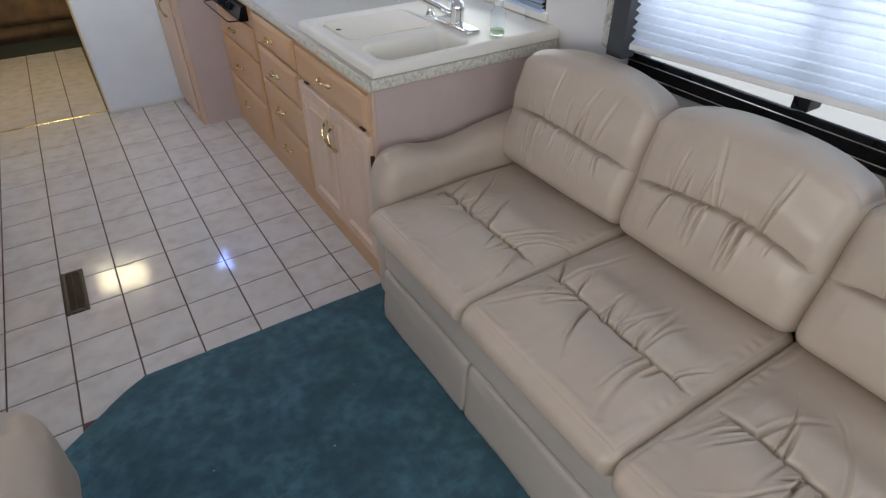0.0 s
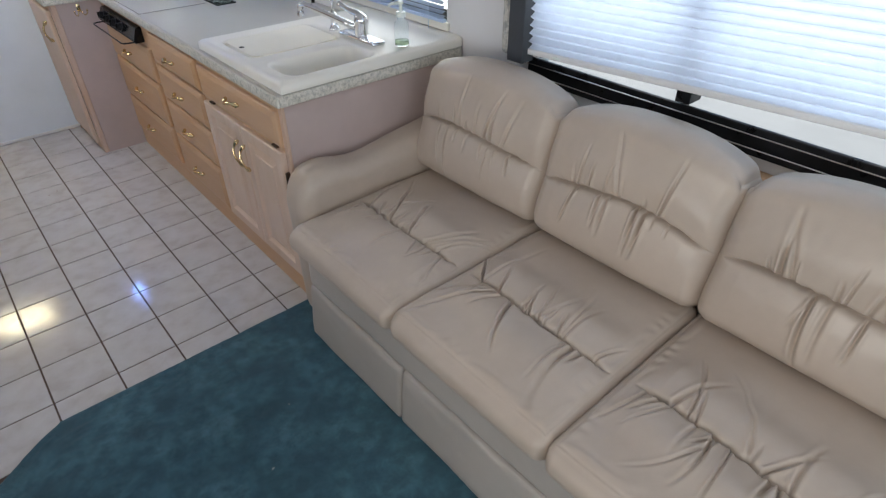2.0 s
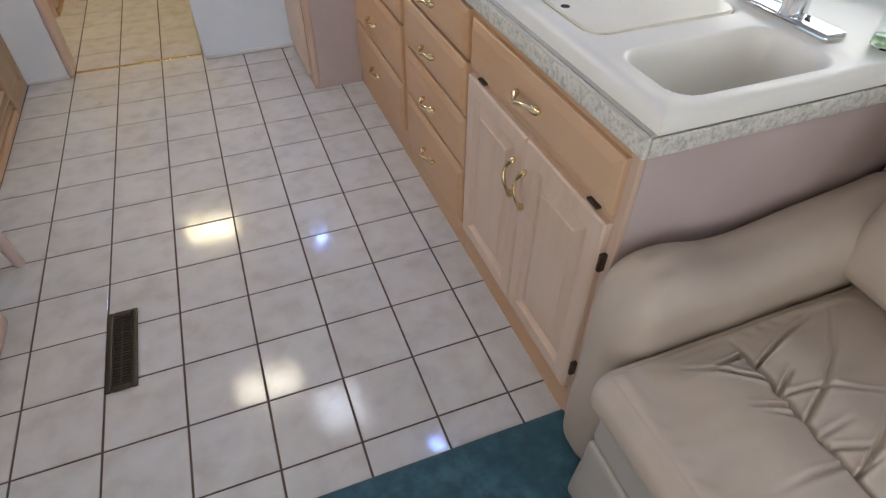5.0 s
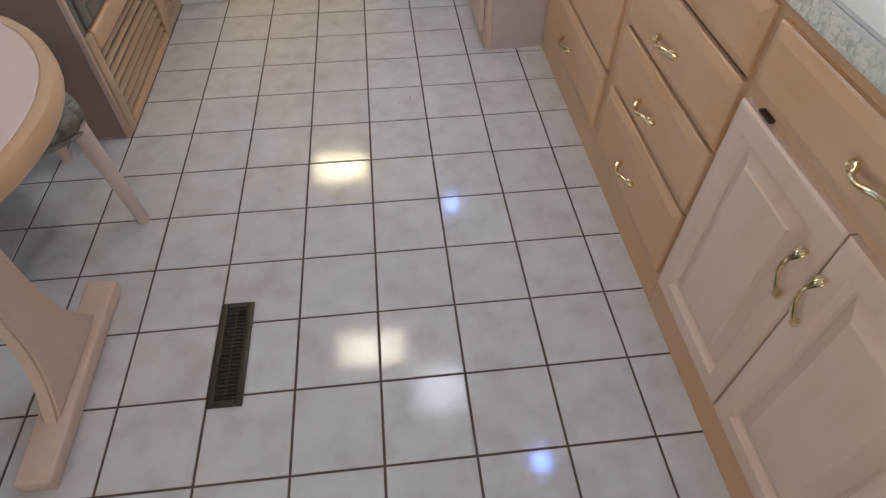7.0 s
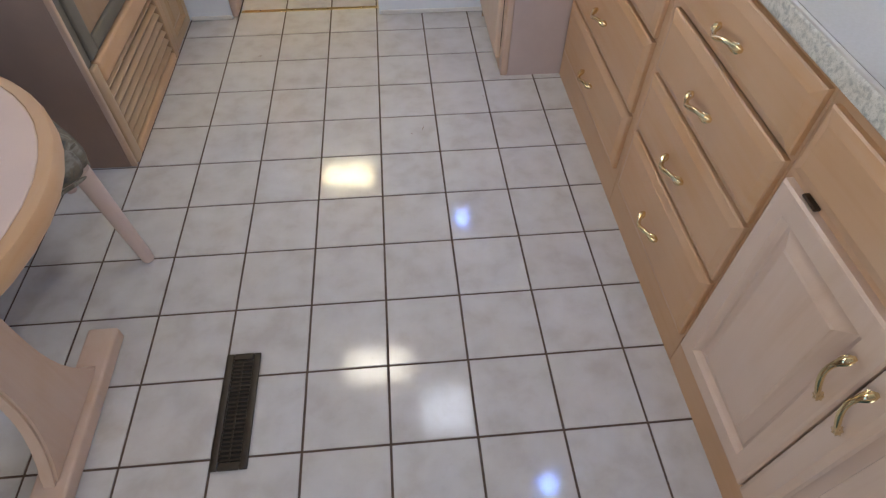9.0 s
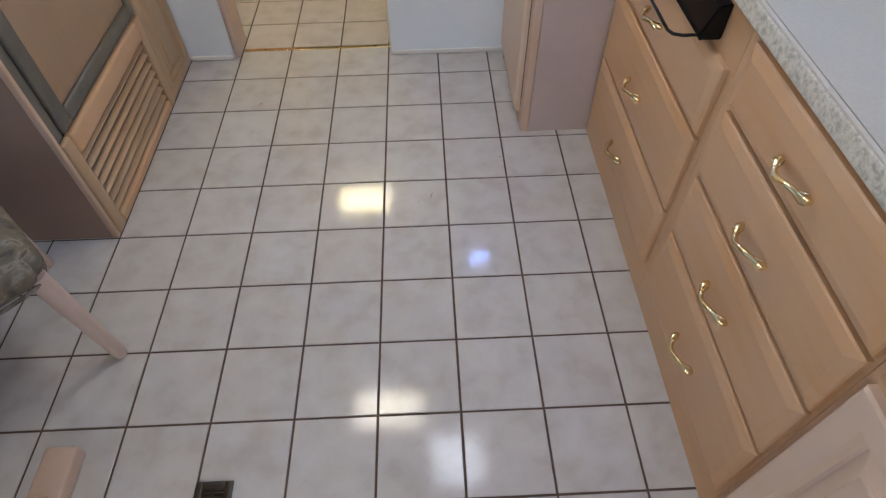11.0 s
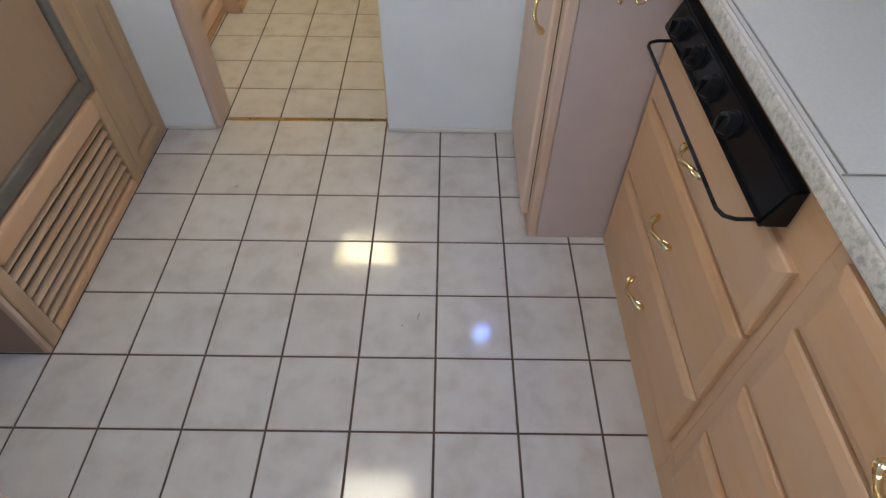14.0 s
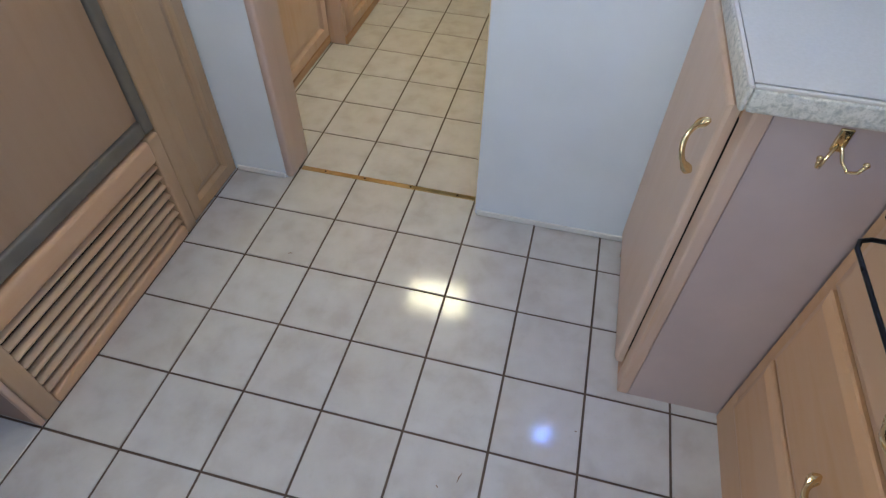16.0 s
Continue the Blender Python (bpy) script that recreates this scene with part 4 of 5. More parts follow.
def seat_cushion(owner, y0, y1, seed):
    size = (0.640, y0 - y1 + 0.005, 0.100)
    cx, cy, cz = 0.6 + size[0] / 2, (y0 + y1) / 2, 0.4575

    def shape(p):
        q, n = rounded(p, size, 0.032)
        u, v = q[:, 1], q[:, 0]
        up = np.clip(n[:, 2], 0, 1) ** 0.5
        crown = 0.024 * (1 - np.abs(2 * u / size[1]) ** 2.4) * (1 - np.abs(2 * v / size[0]) ** 3)
        seam_v = -0.066 + 0.010 * np.sin(u * 9 + seed) + 0.0025 * np.sin(u * 75 + 4 * np.sin(u * 19 + seed))
        mask = np.clip((0.250 - np.abs(u + 0.01)) / 0.05, 0, 1)
        puff = np.exp(-((v - seam_v - 0.085) / 0.055) ** 2) + np.exp(-((v - seam_v + 0.085) / 0.055) ** 2)
        groove = -0.024 * np.exp(-np.abs(v - seam_v) / 0.0042) * mask + 0.012 * puff * mask
        folds = creases(u, v, seam_v, seed, 15, 0.14, 0.0030, 0.0180, 0.21, 0.9) + creases(u, v, seam_v, seed + 50, 6, 0.21, 0.0036, 0.0160, 0.20, 1.0)
        soft = np.array([noise.noise((a * 7, b * 7, seed)) for a, b in zip(u, v)]) * 0.005
        rim = np.minimum(size[1] / 2 - np.abs(u), size[0] / 2 - np.abs(v))
        hem = 0.0012 * np.sin((u + v) * 95 + 5 * np.sin((u - v) * 21 + seed)) * np.exp(-((rim - 0.034) / 0.012) ** 2) - 0.0022 * np.exp(-((rim - 0.018) / 0.0034) ** 2)
        q[:, 2] += up * (crown + groove + folds + soft + hem) + 0.006 * (v / size[0])
        bulge = np.clip(-n[:, 0], 0, 1) * 0.018 * (1 - (2 * p[:, 2]) ** 2)
        q[:, 0] -= bulge
        pucker = np.clip(-n[:, 0], 0, 1) * 0.003 * np.sin(u * 60 + 3 * np.sin(u * 17 + seed)) * np.clip(np.abs(2 * u / size[1]) - 0.6, 0, 1)
        q[:, 0] += pucker
        return q + (cx, cy, cz)

    c = part("seat_cushion", grid_body(size, (230, 230, 14), shape), LEATHER, owner, "", True)
    return c


def back_cushion(owner, y0, y1, seed):
    wide, high, thick = y0 - y1 + 0.006, 0.432, 0.150
    size = (thick, wide, high)
    tilt = radians(9)

    def shape(p):
        q, n = rounded(p, size, 0.048)
        u, v = q[:, 1], q[:, 2]
        s = np.abs(2 * p[:, 1])
        arch = 0.118 * s ** 2.6 * np.clip(p[:, 2] + 0.35, 0, 1) ** 1.5
        face = np.clip(-n[:, 0], 0, 1) ** 0.5
        crown = 0.028 * (1 - np.abs(2 * u / wide) ** 2.4) * (1 - np.abs(2 * v / high) ** 3)
        seam_v = 0.002 - 0.020 * (2 * u / wide) ** 2 + 0.006 * np.sin(u * 11 + seed) + 0.0014 * np.sin(u * 110 + 4 * np.sin(u * 23 + seed))
        mask = np.clip((0.262 - np.abs(u)) / 0.06, 0, 1)
        groove = -0.030 * np.exp(-np.abs(v - seam_v) / 0.0042) * mask - 0.0045 * np.exp(-np.abs(v - seam_v) / 0.0028) + 0.010 * np.exp(-((v - seam_v - 0.075) / 0.06) ** 2) + 0.008 * np.exp(-((v - seam_v + 0.05) / 0.05) ** 2) * mask
        below = np.where(v < seam_v, 1.0, 0.62)
        folds = (creases(u, v, seam_v, seed, 10, 0.095, 0.0027, 0.0215, 0.17, 0.22) + creases(u, v, seam_v, seed + 70, 7, 0.17, 0.0031, 0.0240, 0.16, 0.30)) * below
        soft = np.array([noise.noise((a * 7, b * 7, seed + 5)) for a, b in zip(u, v)]) * 0.005
        rim = np.minimum(wide / 2 - np.abs(u), high / 2 - np.abs(v))
        hem = 0.0004 * np.sin((u + v) * 95 + 5 * np.sin((u - v) * 21 + seed)) * np.exp(-((rim - 0.035) / 0.012) ** 2)
        q[:, 0] -= face * (crown + groove + folds + soft + hem)
        q[:, 2] -= arch * 0.62
        q[:, 0] += 0.028 * np.clip(p[:, 2] + 0.1, 0, 1) ** 2 - 0.030 * face * np.exp(-((v + 0.34 * high) / 0.10) ** 2)
        x, z = q[:, 0] * math.cos(tilt) + (q[:, 2] + high / 2) * math.sin(tilt), (q[:, 2] + high / 2) * math.cos(tilt) - q[:, 0] * math.sin(tilt)
        return np.stack([1.165 + thick / 2 + x, (y0 + y1) / 2 + q[:, 1], 0.508 + z], 1)

    return part("back_cushion", grid_body(size, (14, 250, 190), shape), LEATHER, owner, "", True)


def sofa():
    s = thing("sofa", (1.0, -3.5, 0.0), "three-seat taupe leather sofa with gathered cushions and a vinyl skirt", "sofa")

    def arm_shape(p):
        size = (0.72, 0.150, 0.60)
        q, n = rounded(p, size, 0.060)
        x = q[:, 0] + 0.66 + 0.36
        top = 0.622 + 0.022 * np.exp(-((x - 0.78) / 0.08) ** 2) + 0.052 * np.clip((x - 0.96) / 0.36, 0, 1) ** 1.4 - 0.055 * np.clip((0.735 - x) / 0.075, 0, 1) ** 2
        k = (q[:, 2] + 0.30) / 0.60
        z = 0.018 + k * (top - 0.018)
        swell = 0.010 * np.exp(-((k - 0.85) / 0.16) ** 2)
        wob = np.array([noise.noise((a * 6, b * 6, c * 9)) for a, b, c in zip(x, q[:, 1], z)]) * 0.005
        y = -2.664 + q[:, 1] * (1 + 2.0 * swell) + wob * np.abs(n[:, 1])
        pucker = 0.004 * np.exp(-((x - 0.74) / 0.02) ** 2) * np.sin(q[:, 1] * 130) * np.clip(n[:, 2], 0, 1)
        return np.stack([x + 0.012 * (0.5 - k) * np.clip(-n[:, 0], 0, 1), y, z + pucker + wob * np.clip(n[:, 2], 0, 1)], 1)

    part("arm", grid_body(None, (70, 16, 50), arm_shape), LEATHER, s, "", True)

    def skirt_shape(y0, y1, z0, z1, x, lean, seed):
        def shape(p):
            size = (0.05, y0 - y1, z1 - z0)
            q, n = rounded(p, size, 0.012)
            sag = np.array([noise.noise((a * 5, b * 9, seed)) for a, b in zip(q[:, 1], q[:, 2])]) * 0.006
            crease = -0.005 * np.exp(-((q[:, 2] - 0.25 * q[:, 1] - 0.01) / 0.012) ** 2) * np.clip(q[:, 1] / size[1] + 0.3, 0, 1)
            return np.stack([x + 0.025 + q[:, 0] - lean * (0.5 - p[:, 2]) + (sag + crease) * np.clip(-n[:, 0], 0, 1), (y0 + y1) / 2 + q[:, 1], (z0 + z1) / 2 + q[:, 2]], 1)

        return shape

    part("base", box(0.70, 1.36, -4.40, -2.745, 0.016, 0.36), VINYL, s)
    part("rail", grid_body(None, (6, 90, 14), skirt_shape(-2.742, -4.40, 0.244, 0.408, 0.640, 0.002, 1)), VINYL, s, "smooth vinyl front rail", True)
    for a, b, k in ((-2.742, -3.272, 2), (-3.277, -3.836, 3), (-3.841, -4.40, 4)):
        part("skirt_panel", grid_body(None, (6, 50, 16), skirt_shape(a, b, 0.016, 0.238, 0.632, 0.016, k)), VINYL, s, "lower vinyl skirt panel", True)
    part("back_frame", box(1.34, 1.44, -4.40, -2.60, 0.016, 0.80, 0.02), VINYL, s)
    for k, (a, b) in enumerate(((-2.742, -3.285), (-3.287, -3.832), (-3.834, -4.385))):
        seat_cushion(s, a, b, 11 + 7 * k)
    for k, (a, b) in enumerate(((-2.700, -3.284), (-3.280, -3.838), (-3.834, -4.392))):
        back_cushion(s, a, b, 31 + 9 * k)
    return s


sofa()


# ---- dinette ----
def dinette_table():
    t = thing("dinette_table", (-0.95, -2.1, 0), "dinette table with a pinkish laminate top, oak rim and trestle foot", "table")
    x0, x1, y0, y1, r = -1.405, -0.436, -2.355, -1.555, 0.399

    def outline(grow):
        pts = []
        for cx, cy, a0 in ((x1 - r, y1 - r, 0), (x0 + 0.03, y1 - 0.03, 90), (x0 + 0.03, y0 + 0.03, 180), (x1 - r, y0 + r, 270)):
            rr = (r if cx > -1.2 else 0.03) + grow
            for k in range(13):
                a = radians(a0 + 7.5 * k)
                pts.append((cx + rr * math.cos(a), cy + rr * math.sin(a)))
        return pts

    def slab(levels):
        bm, rings = bmesh.new(), []
        for grow, z in levels:
            rings.append([bm.verts.new((x, y, z)) for x, y in outline(grow)])
        n = len(rings[0])
        for a, b in zip(rings, rings[1:]):
            for k in range(n):
                bm.faces.new((a[k], a[(k + 1) % n], b[(k + 1) % n], b[k]))
        bm.faces.new(rings[0][::-1])
        bm.faces.new(rings[-1])
        bmesh.ops.recalc_face_normals(bm, faces=bm.faces)
        return bm

    part("rim", slab(((-0.02, 0.700), (-0.004, 0.702), (0, 0.710), (0, 0.730), (-0.004, 0.738), (-0.012, 0.741), (-0.022, 0.741), (-0.023, 0.7385), (-0.03, 0.7385))), WOOD_Y, t, "rounded pickled oak rim", 40)
    part("tabletop", slab(((-0.024, 0.735), (-0.024, 0.7400), (-0.026, 0.7412))), TABLE, t, "pinkish white laminate top")

    def board(points, xa, xb):
        bm = bmesh.new()
        rings = [[bm.verts.new((x, y, z)) for y, z in points] for x in (xa, xb)]
        n = len(points)
        for k in range(n):
            bm.faces.new((rings[0][k], rings[0][(k + 1) % n], rings[1][(k + 1) % n], rings[1][k]))
        bm.faces.new(rings[0][::-1])
        bm.faces.new(rings[1])
        bmesh.ops.recalc_face_normals(bm, faces=bm.faces)
        bmesh.ops.bevel(bm, geom=[e for e in bm.edges if abs(e.verts[0].co.x - e.verts[1].co.x) < 1e-5], offset=0.006, segments=2, affect="EDGES")
        return bm

    for x in (-0.722, -1.30):
        side = []
        for k in range(17):
            z = 0.045 + (0.700 - 0.045) * k / 16
            u = (z - 0.045) / 0.655
            side.append((0.060 + 0.085 * abs(2 * u - 1) ** 3, z))
        pts = [(-1.945 + w, z) for w, z in side] + [(-1.945 - w, z) for w, z in reversed(side)]
        part("leg", board(pts, x - 0.018, x + 0.018), WOOD_Z, t, "curved trestle leg", 40)
        f = part("foot", box(x - 0.038, x + 0.038, -2.22, -1.690, 0.0015, 0.046, 0.008, 3), WOOD_Z, t, "long oak foot rail", 40)


dinette_table()


def stool():
    cx, cy, turn = -0.997, -1.430, radians(45)
    c = thing("upholstered_stool", (cx, cy, 0), "low stool with a grey floral upholstered seat and splayed oak legs", "stool")

    def spun(x, y):
        return cx + x * math.cos(turn) - y * math.sin(turn), cy + x * math.sin(turn) + y * math.cos(turn)

    def seat_shape(p):
        size = (0.472, 0.472, 0.105)
        q, n = rounded(p, size, 0.050)
        q[:, 2] += 0.022 * (1 - np.abs(2 * p[:, 0]) ** 3) * (1 - np.abs(2 * p[:, 1]) ** 3) * np.clip(n[:, 2], 0, 1)
        q[:, :2] *= 1 - 0.07 * np.abs(2 * p[:, [1]]) ** 6 * np.abs(2 * p[:, [0]]) ** 6
        x, y = spun(q[:, 0], q[:, 1])
        return np.stack([x, y, q[:, 2] + 0.384], 1)

    part("seat", grid_body(None, (36, 36, 14), seat_shape), FLORAL, c, "floral cloth seat with piped edge", True)
    loop = []
    for k in range(49):
        a = 2 * math.pi * k / 48
        x, y = spun(0.230 * math.copysign(abs(math.cos(a)) ** 0.3, math.cos(a)), 0.230 * math.copysign(abs(math.sin(a)) ** 0.3, math.sin(a)))
        loop.append((x, y, 0.342))
    part("piping", tube(bmesh.new(), loop, 0.005, 8), FLORAL, c, "", True)
    for sx, sy in ((1, -1), (1, 1), (-1, -1), (-1, 1)):
        top, foot = Vector((*spun(sx * 0.196, sy * 0.196), 0.350)), Vector((*spun(sx * 0.221, sy * 0.221), 0.001))
        part("leg", tube(bmesh.new(), [top, top.lerp(foot, 0.5), top.lerp(foot, 0.96), foot], [0.024, 0.021, 0.018, 0.016], 14), CASING, c, "round tapered oak leg", 50)


stool()


def armchair():
    a = thing("armchair", (-0.75, -3.42, 0), "taupe leather swivel armchair with padded rounded arms", "armchair")

    def pad(size, at, r, puff=0.02, seed=1):
        def shape(p):
            q, n = rounded(p, size, r)
            soft = np.array([noise.noise((x * 8, y * 8, z * 8 + seed)) for x, y, z in q]) * 0.006
            folds = creases(q[:, 0], q[:, 1], size[1] * 0.28, seed, 7, 0.12, 0.007, 0.005, size[0] * 0.5)
            return q + n * (soft + folds * np.clip(n[:, 2], 0, 1))[:, None] + np.array(at) + n * puff * 0.5

        return grid_body(None, (40, 60, 30), shape)

    part("arm", pad((0.15, 0.52, 0.30), (-0.425, -3.36, 0.44), 0.070, 0.01, 3), LEATHER, a, "padded leather arm", True)
    part("arm", pad((0.15, 0.52, 0.30), (-1.045, -3.36, 0.44), 0.070, 0.01, 4), LEATHER, a, "padded leather arm", True)
    part("seat", pad((0.46, 0.54, 0.17), (-0.735, -3.37, 0.39), 0.06, 0.02, 5), LEATHER, a, "padded leather seat", True)
    part("backrest", pad((0.56, 0.18, 0.70), (-0.735, -3.70, 0.72), 0.07, 0.02, 6), LEATHER, a, "padded leather backrest", True)
    part("pedestal", lathe(bmesh.new(), (-0.735, -3.40, 0.013), ((0.24, 0), (0.24, 0.03), (0.06, 0.06), (0.05, 0.28), (0.16, 0.30)), 24), BLACK_METAL, a, "black metal swivel pedestal", 40)


armchair()


# ---- refrigerator cabinet ----
def fridge_cabinet():
    f = -0.815
    unit = thing("refrigerator_cabinet", (-1.12, -0.54, 0), "tall pickled oak cabinet housing the refrigerator, louvred below", "cabinet")
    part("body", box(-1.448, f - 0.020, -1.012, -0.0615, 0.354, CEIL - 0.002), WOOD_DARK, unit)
    # Solid near-black box; its colour gives the shade between the slats.
    part("base_body", box(-1.448, f - 0.048, -1.012, -0.332, 0.0, 0.3535), DARK, unit, "near-black backing painted as the shade behind the louvres")
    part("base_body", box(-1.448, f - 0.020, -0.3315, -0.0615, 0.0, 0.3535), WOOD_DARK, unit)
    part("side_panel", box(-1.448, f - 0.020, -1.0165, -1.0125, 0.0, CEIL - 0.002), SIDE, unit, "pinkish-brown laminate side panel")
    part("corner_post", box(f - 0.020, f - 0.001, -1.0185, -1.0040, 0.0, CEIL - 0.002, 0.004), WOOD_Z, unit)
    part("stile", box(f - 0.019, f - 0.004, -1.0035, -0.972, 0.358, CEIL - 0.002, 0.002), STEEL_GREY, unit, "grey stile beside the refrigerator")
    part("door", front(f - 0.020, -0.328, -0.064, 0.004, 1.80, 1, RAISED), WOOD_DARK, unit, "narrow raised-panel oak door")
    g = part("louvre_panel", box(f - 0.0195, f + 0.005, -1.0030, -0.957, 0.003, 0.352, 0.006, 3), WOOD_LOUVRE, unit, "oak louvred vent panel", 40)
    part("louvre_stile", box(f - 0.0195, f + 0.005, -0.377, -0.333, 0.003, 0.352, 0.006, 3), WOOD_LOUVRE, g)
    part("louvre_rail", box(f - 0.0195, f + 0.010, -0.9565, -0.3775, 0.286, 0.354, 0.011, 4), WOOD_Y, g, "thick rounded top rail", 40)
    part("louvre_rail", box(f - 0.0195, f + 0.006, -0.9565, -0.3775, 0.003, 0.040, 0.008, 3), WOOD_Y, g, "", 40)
    for i in range(7):
        z = 0.060 + i * 0.0345
        bm = box(-0.0110, 0.0110, -0.9565, -0.3775, -0.0036, 0.0036, 0.0030, 3)
        bmesh.ops.rotate(bm, cent=(0, 0, 0), matrix=Matrix.Rotation(radians(28), 3, "Y"), verts=bm.verts)
        bmesh.ops.translate(bm, vec=(f - 0.009, 0, z), verts=bm.verts)
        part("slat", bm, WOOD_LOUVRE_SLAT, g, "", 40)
    return unit


fridge_cabinet()


def refrigerator():
    f = -0.833
    r = thing("refrigerator", (f, -0.65, 0.36), "built-in refrigerator with a brown wood door panel and grey trim", "refrigerator")
    y0, y1, z0, z1 = -0.966, -0.334, 0.362, 1.62
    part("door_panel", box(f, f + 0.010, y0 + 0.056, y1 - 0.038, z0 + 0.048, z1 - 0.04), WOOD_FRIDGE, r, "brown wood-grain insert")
    for a, b, c, d in ((y0, y0 + 0.058, z0, z1), (y1 - 0.036, y1, z0, z1), (y0 + 0.0585, y1 - 0.0365, z0, z0 + 0.046), (y0 + 0.0585, y1 - 0.0365, z1 - 0.04, z1)):
        part("trim", box(f, f + 0.020, a, b, c, d, 0.007, 3), STEEL_GREY, r, "dark grey metal trim", 40)


refrigerator()


# ---- hall ----
def hall_cabinet(name, x, y0, y1, label):
    unit = thing(name, (x - 0.2, (y0 + y1) / 2, 0), label, "cabinet", "hall cabinets")
    part("body", box(-1.448, x, y0, y1, 0.0, CEIL - 0.002), WOOD_Z, unit)
    part("plinth", box(x, x + 0.012, y0, y1, 0.0, 0.035, 0.004), WOOD_Y, unit)
    part("door", front(x, y0 + 0.03, y1 - 0.03, 0.045, 1.70, 1, RAISED), WOOD_Z, unit)


hall_cabinet("hall_cabinet", -0.835, 0.025, 0.828, "warm oak wardrobe with a raised-panel door in the hall")
hall_cabinet("hall_cabinet", -0.755, 0.816, 1.595, "deeper warm oak wardrobe at the end of the hall")


# ---- lamps and small fittings ----
def ceiling_light(name, x, y, material, label):
    l = thing(name, (x, y, CEIL), label, "ceiling light", "ceiling lights")
    part("frame", box(x - 0.22, x + 0.22, y - 0.13, y + 0.13, CEIL - 0.020, CEIL - 0.0005, 0.004), WALL_WHITE, l)
    for s in (-1, 1):
        part("diffuser", box(x + s * 0.098 - 0.092, x + s * 0.098 + 0.092, y - 0.100, y + 0.100, CEIL - 0.038, CEIL - 0.0205, 0.006), material, l, "glowing milky diffuser")


ceiling_light("ceiling_light", -0.15, -0.77, LAMP_WARM, "warm white twin-tube ceiling light, switched on")
ceiling_light("ceiling_light", -0.36, 0.98, LAMP_HALL, "amber-white twin-tube ceiling light in the hall, switched on")


def roof_vent():
    v = thing("roof_vent", (0.25, -1.09, CEIL), "square roof vent with a bluish daylit dome", "roof vent")
    for a, b, c, d in ((0.08, 0.42, -1.26, -1.23), (0.08, 0.42, -0.95, -0.92), (0.08, 0.11, -1.2295, -0.9505), (0.39, 0.42, -1.2295, -0.9505)):
        part("frame", box(a, b, c, d, CEIL - 0.018, CEIL - 0.0005, 0.003), WALL_WHITE, v)
    part("dome", box(0.111, 0.389, -1.229, -0.951, CEIL - 0.010, CEIL - 0.001), VENT_GLOW, v, "daylit milky dome")


roof_vent()


def indicator(x, y, z, flat):
    i = thing("indicator_lamp", (x, y, z), "small pale blue indicator lamp, lit", "lamp", "blue indicator lamps")
    if flat:
        part("housing", box(x - 0.05, x + 0.05, y, y + 0.018, z - 0.05, z + 0.05, 0.006), WALL_WHITE, i)
        part("lens", box(x - 0.030, x + 0.030, y - 0.004, y, z - 0.030, z + 0.030, 0.004), LED, i)
    else:
        part("housing", box(x - 0.05, x + 0.05, y - 0.05, y + 0.05, z, z + 0.02, 0.006), WALL_WHITE, i)
        part("lens", box(x - 0.032, x + 0.032, y - 0.032, y + 0.032, z - 0.005, z, 0.002), LED, i)


indicator(0.425, -0.083, 1.37, True)
indicator(0.75, -1.58, CEIL - 0.021, False)


def floor_register():
    r = thing("floor_register", (-0.366, -1.92, 0), "brown metal floor heating register with narrow louvre slots", "floor vent")
    x0, x1, y0, y1 = -0.408, -0.323, -2.070, -1.773
    # Thin near-black sheet on the tile, painted as shade down in the duct.
    part("well", box(x0 + 0.018, x1 - 0.018, y0 + 0.018, y1 - 0.018, 0.0002, 0.0012), DARK, r)
    for a, b, c, d in ((x0, x0 + 0.018, y0, y1), (x1 - 0.018, x1, y0, y1), (x0 + 0.0182, x1 - 0.0182, y0, y0 + 0.018), (x0 + 0.0182, x1 - 0.0182, y1 - 0.018, y1)):
        part("frame", box(a, b, c, d, 0.0002, 0.0075, 0.003), BRONZE, r, "", 40)
    n = 24
    for k in range(n):
        y = y0 + 0.024 + (y1 - y0 - 0.048) * k / (n - 1)
        bm = box(x0 + 0.0182, x1 - 0.0182, y - 0.0020, y + 0.0020, 0.0014, 0.0044)
        part("slat", bm, BRONZE, r)
    part("rib", box(x0 + 0.040, x0 + 0.044, y0 + 0.0182, y1 - 0.0182, 0.0051, 0.0060), BRONZE, r)


floor_register()


def speck(name, x, y, z, long, turn, material, label, category):
    """A crumb or a bit of lint: a short bent fibre."""
    pts = [(x + long * (k / 4 - 0.5) * math.cos(turn), y + long * (k / 4 - 0.5) * math.sin(turn) + 0.15 * long * math.sin(k * 1.3), z + 0.0008) for k in range(5)]
    tagged(part(name, tube(bmesh.new(), pts, [0.0005, 0.0010, 0.0011, 0.0009, 0.0005], 6), material, None, "", True), label, category)


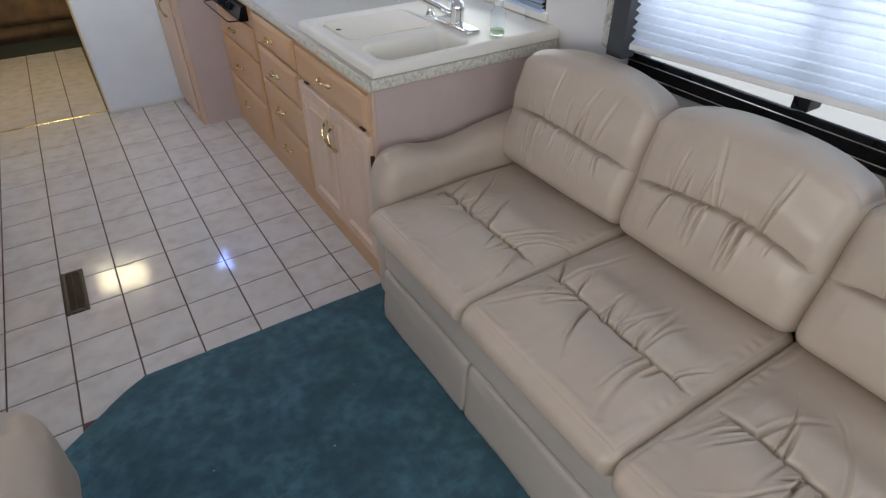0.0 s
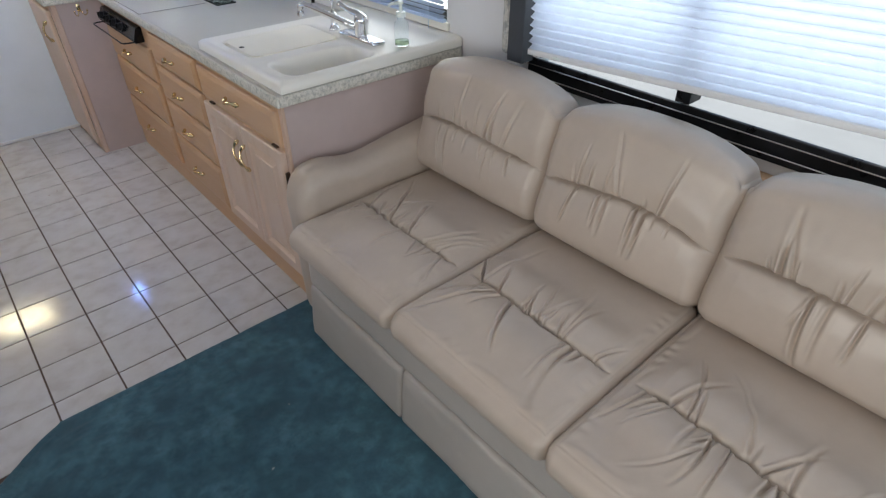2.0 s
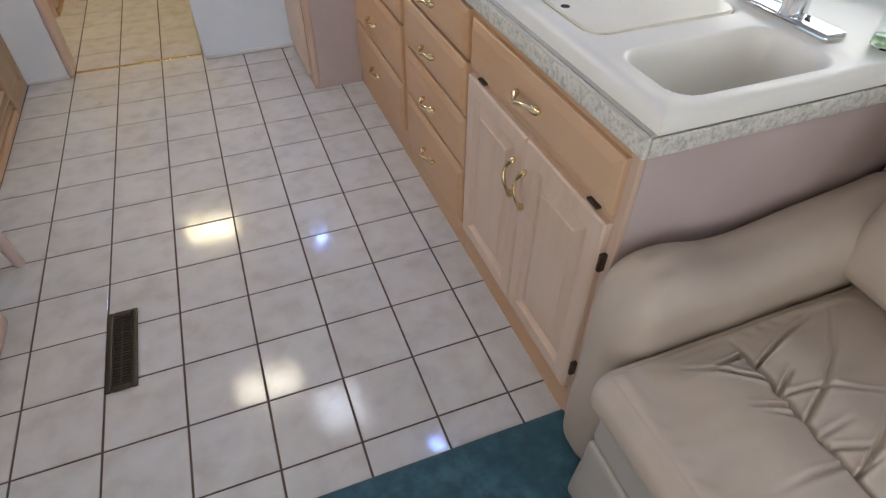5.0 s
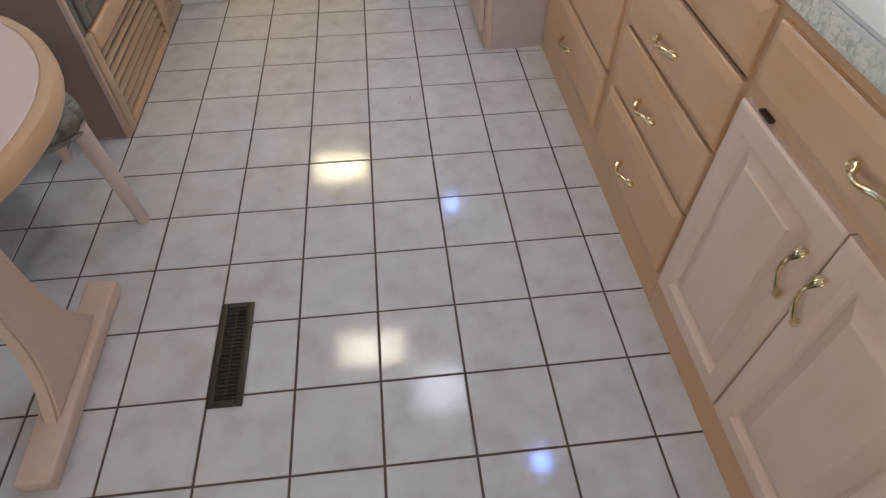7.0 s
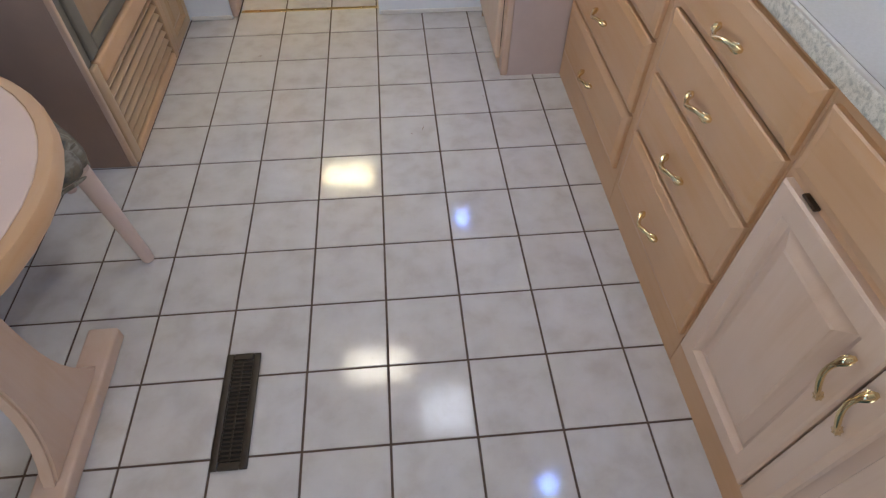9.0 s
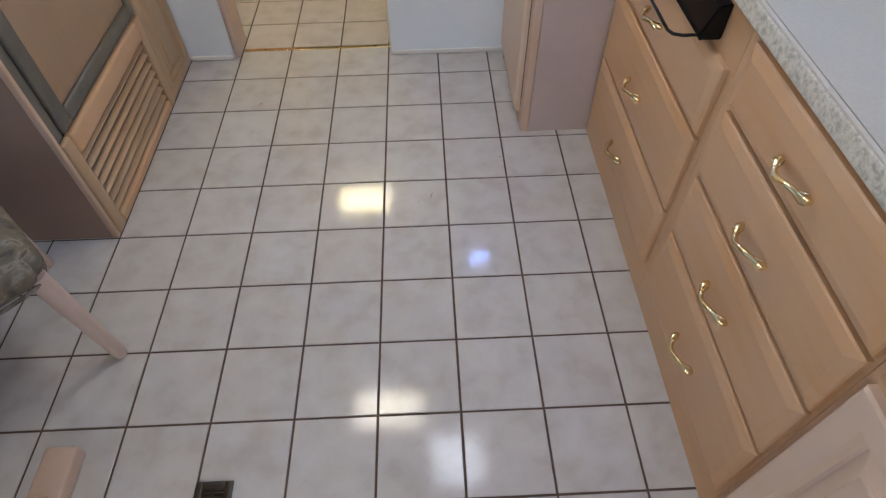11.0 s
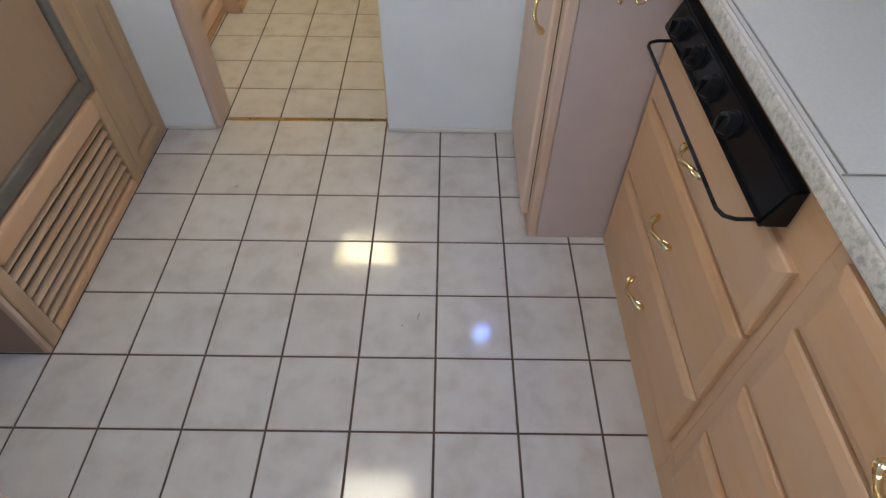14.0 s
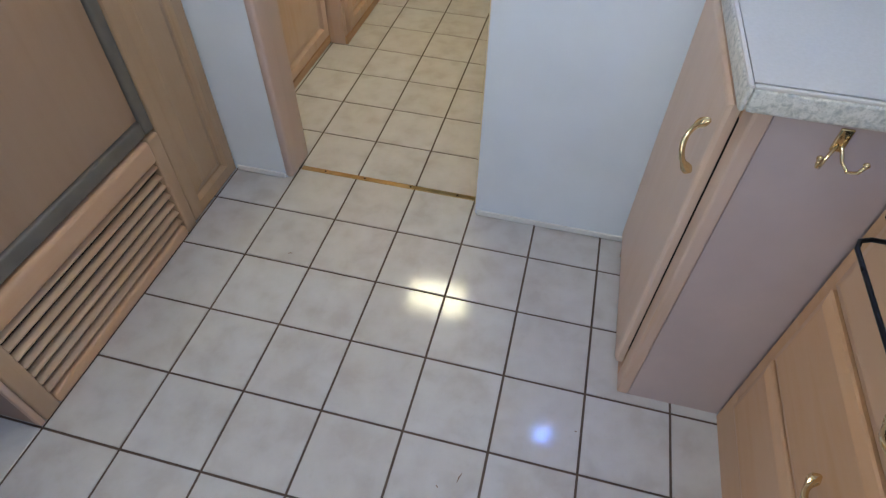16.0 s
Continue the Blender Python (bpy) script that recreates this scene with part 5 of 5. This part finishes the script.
LINT, CRUMB = plain("lint", (0.70, 0.70, 0.66), 0.9), plain("crumb", (0.22, 0.12, 0.07), 0.9)
for x, y, long, turn in ((0.229, -3.162, 0.010, 0.4), (0.38, -2.98, 0.007, 1.9), (-0.10, -3.05, 0.006, 1.0)):
    speck("lint", x, y, 0.0135, long, turn, LINT, "tiny bit of pale lint on the teal carpet", "lint")
for x, y, long, turn in ((-0.482, -0.371, 0.014, 0.7), (0.154, -0.888, 0.028, 1.35), (0.395, -0.716, 0.006, 0.3), (0.11, -0.92, 0.008, 2.2)):
    speck("crumb", x, y, 0.0006, long, turn, CRUMB, "small brown crumb lying on the tile floor", "crumb")


# ---- floor tiles ----
def tiled_floor():
    bed = structure("floor", box(-1.45, 1.50, -3.55, 1.60, -0.030, -0.0028), GROUT, "glazed off-white ceramic tile floor with dark grout", "floor")
    g = 0.0029
    h = T / 2 - g

    def tile_mesh(w, d):
        bm = bmesh.new()
        rings = []
        for inset, z in ((0.0, -0.0035), (0.0, -0.0012), (0.0006, -0.0004), (0.0014, 0.0)):
            rings.append([bm.verts.new((sx * (w - inset), sy * (d - inset), z)) for sx, sy in ((-1, -1), (1, -1), (1, 1), (-1, 1))])
        for a, b in zip(rings, rings[1:]):
            for k in range(4):
                bm.faces.new((a[k], a[(k + 1) % 4], b[(k + 1) % 4], b[k]))
        bm.faces.new(rings[-1])
        mesh = bpy.data.meshes.new("tile")
        bm.to_mesh(mesh)
        bm.free()
        mesh.materials.append(TILE)
        return mesh

    full, rng = tile_mesh(h, h), random.Random(4)
    for i in range(-7, 4):
        for j in range(-15, 8):
            x, y = (i + 0.5) * T, (j + 0.5) * T
            if j >= 0 and (i >= 0 or i < -5):
                continue
            if j < -13 and x > -0.45 or j < -15 + (i + 7) * 0.2 and x > -1.2:
                continue
            if (i < -5 and j > -5) or (i == 3 and j > -3):
                continue
            ob = new("tile", full)
            ob.parent = bed
            ob.location = Vector((x, y, rng.uniform(-0.0003, 0.0002))) - PLACE[bed]
            ob.rotation_euler = (rng.uniform(-0.0008, 0.0008), rng.uniform(-0.0008, 0.0008), rng.uniform(-0.002, 0.002))


tiled_floor()
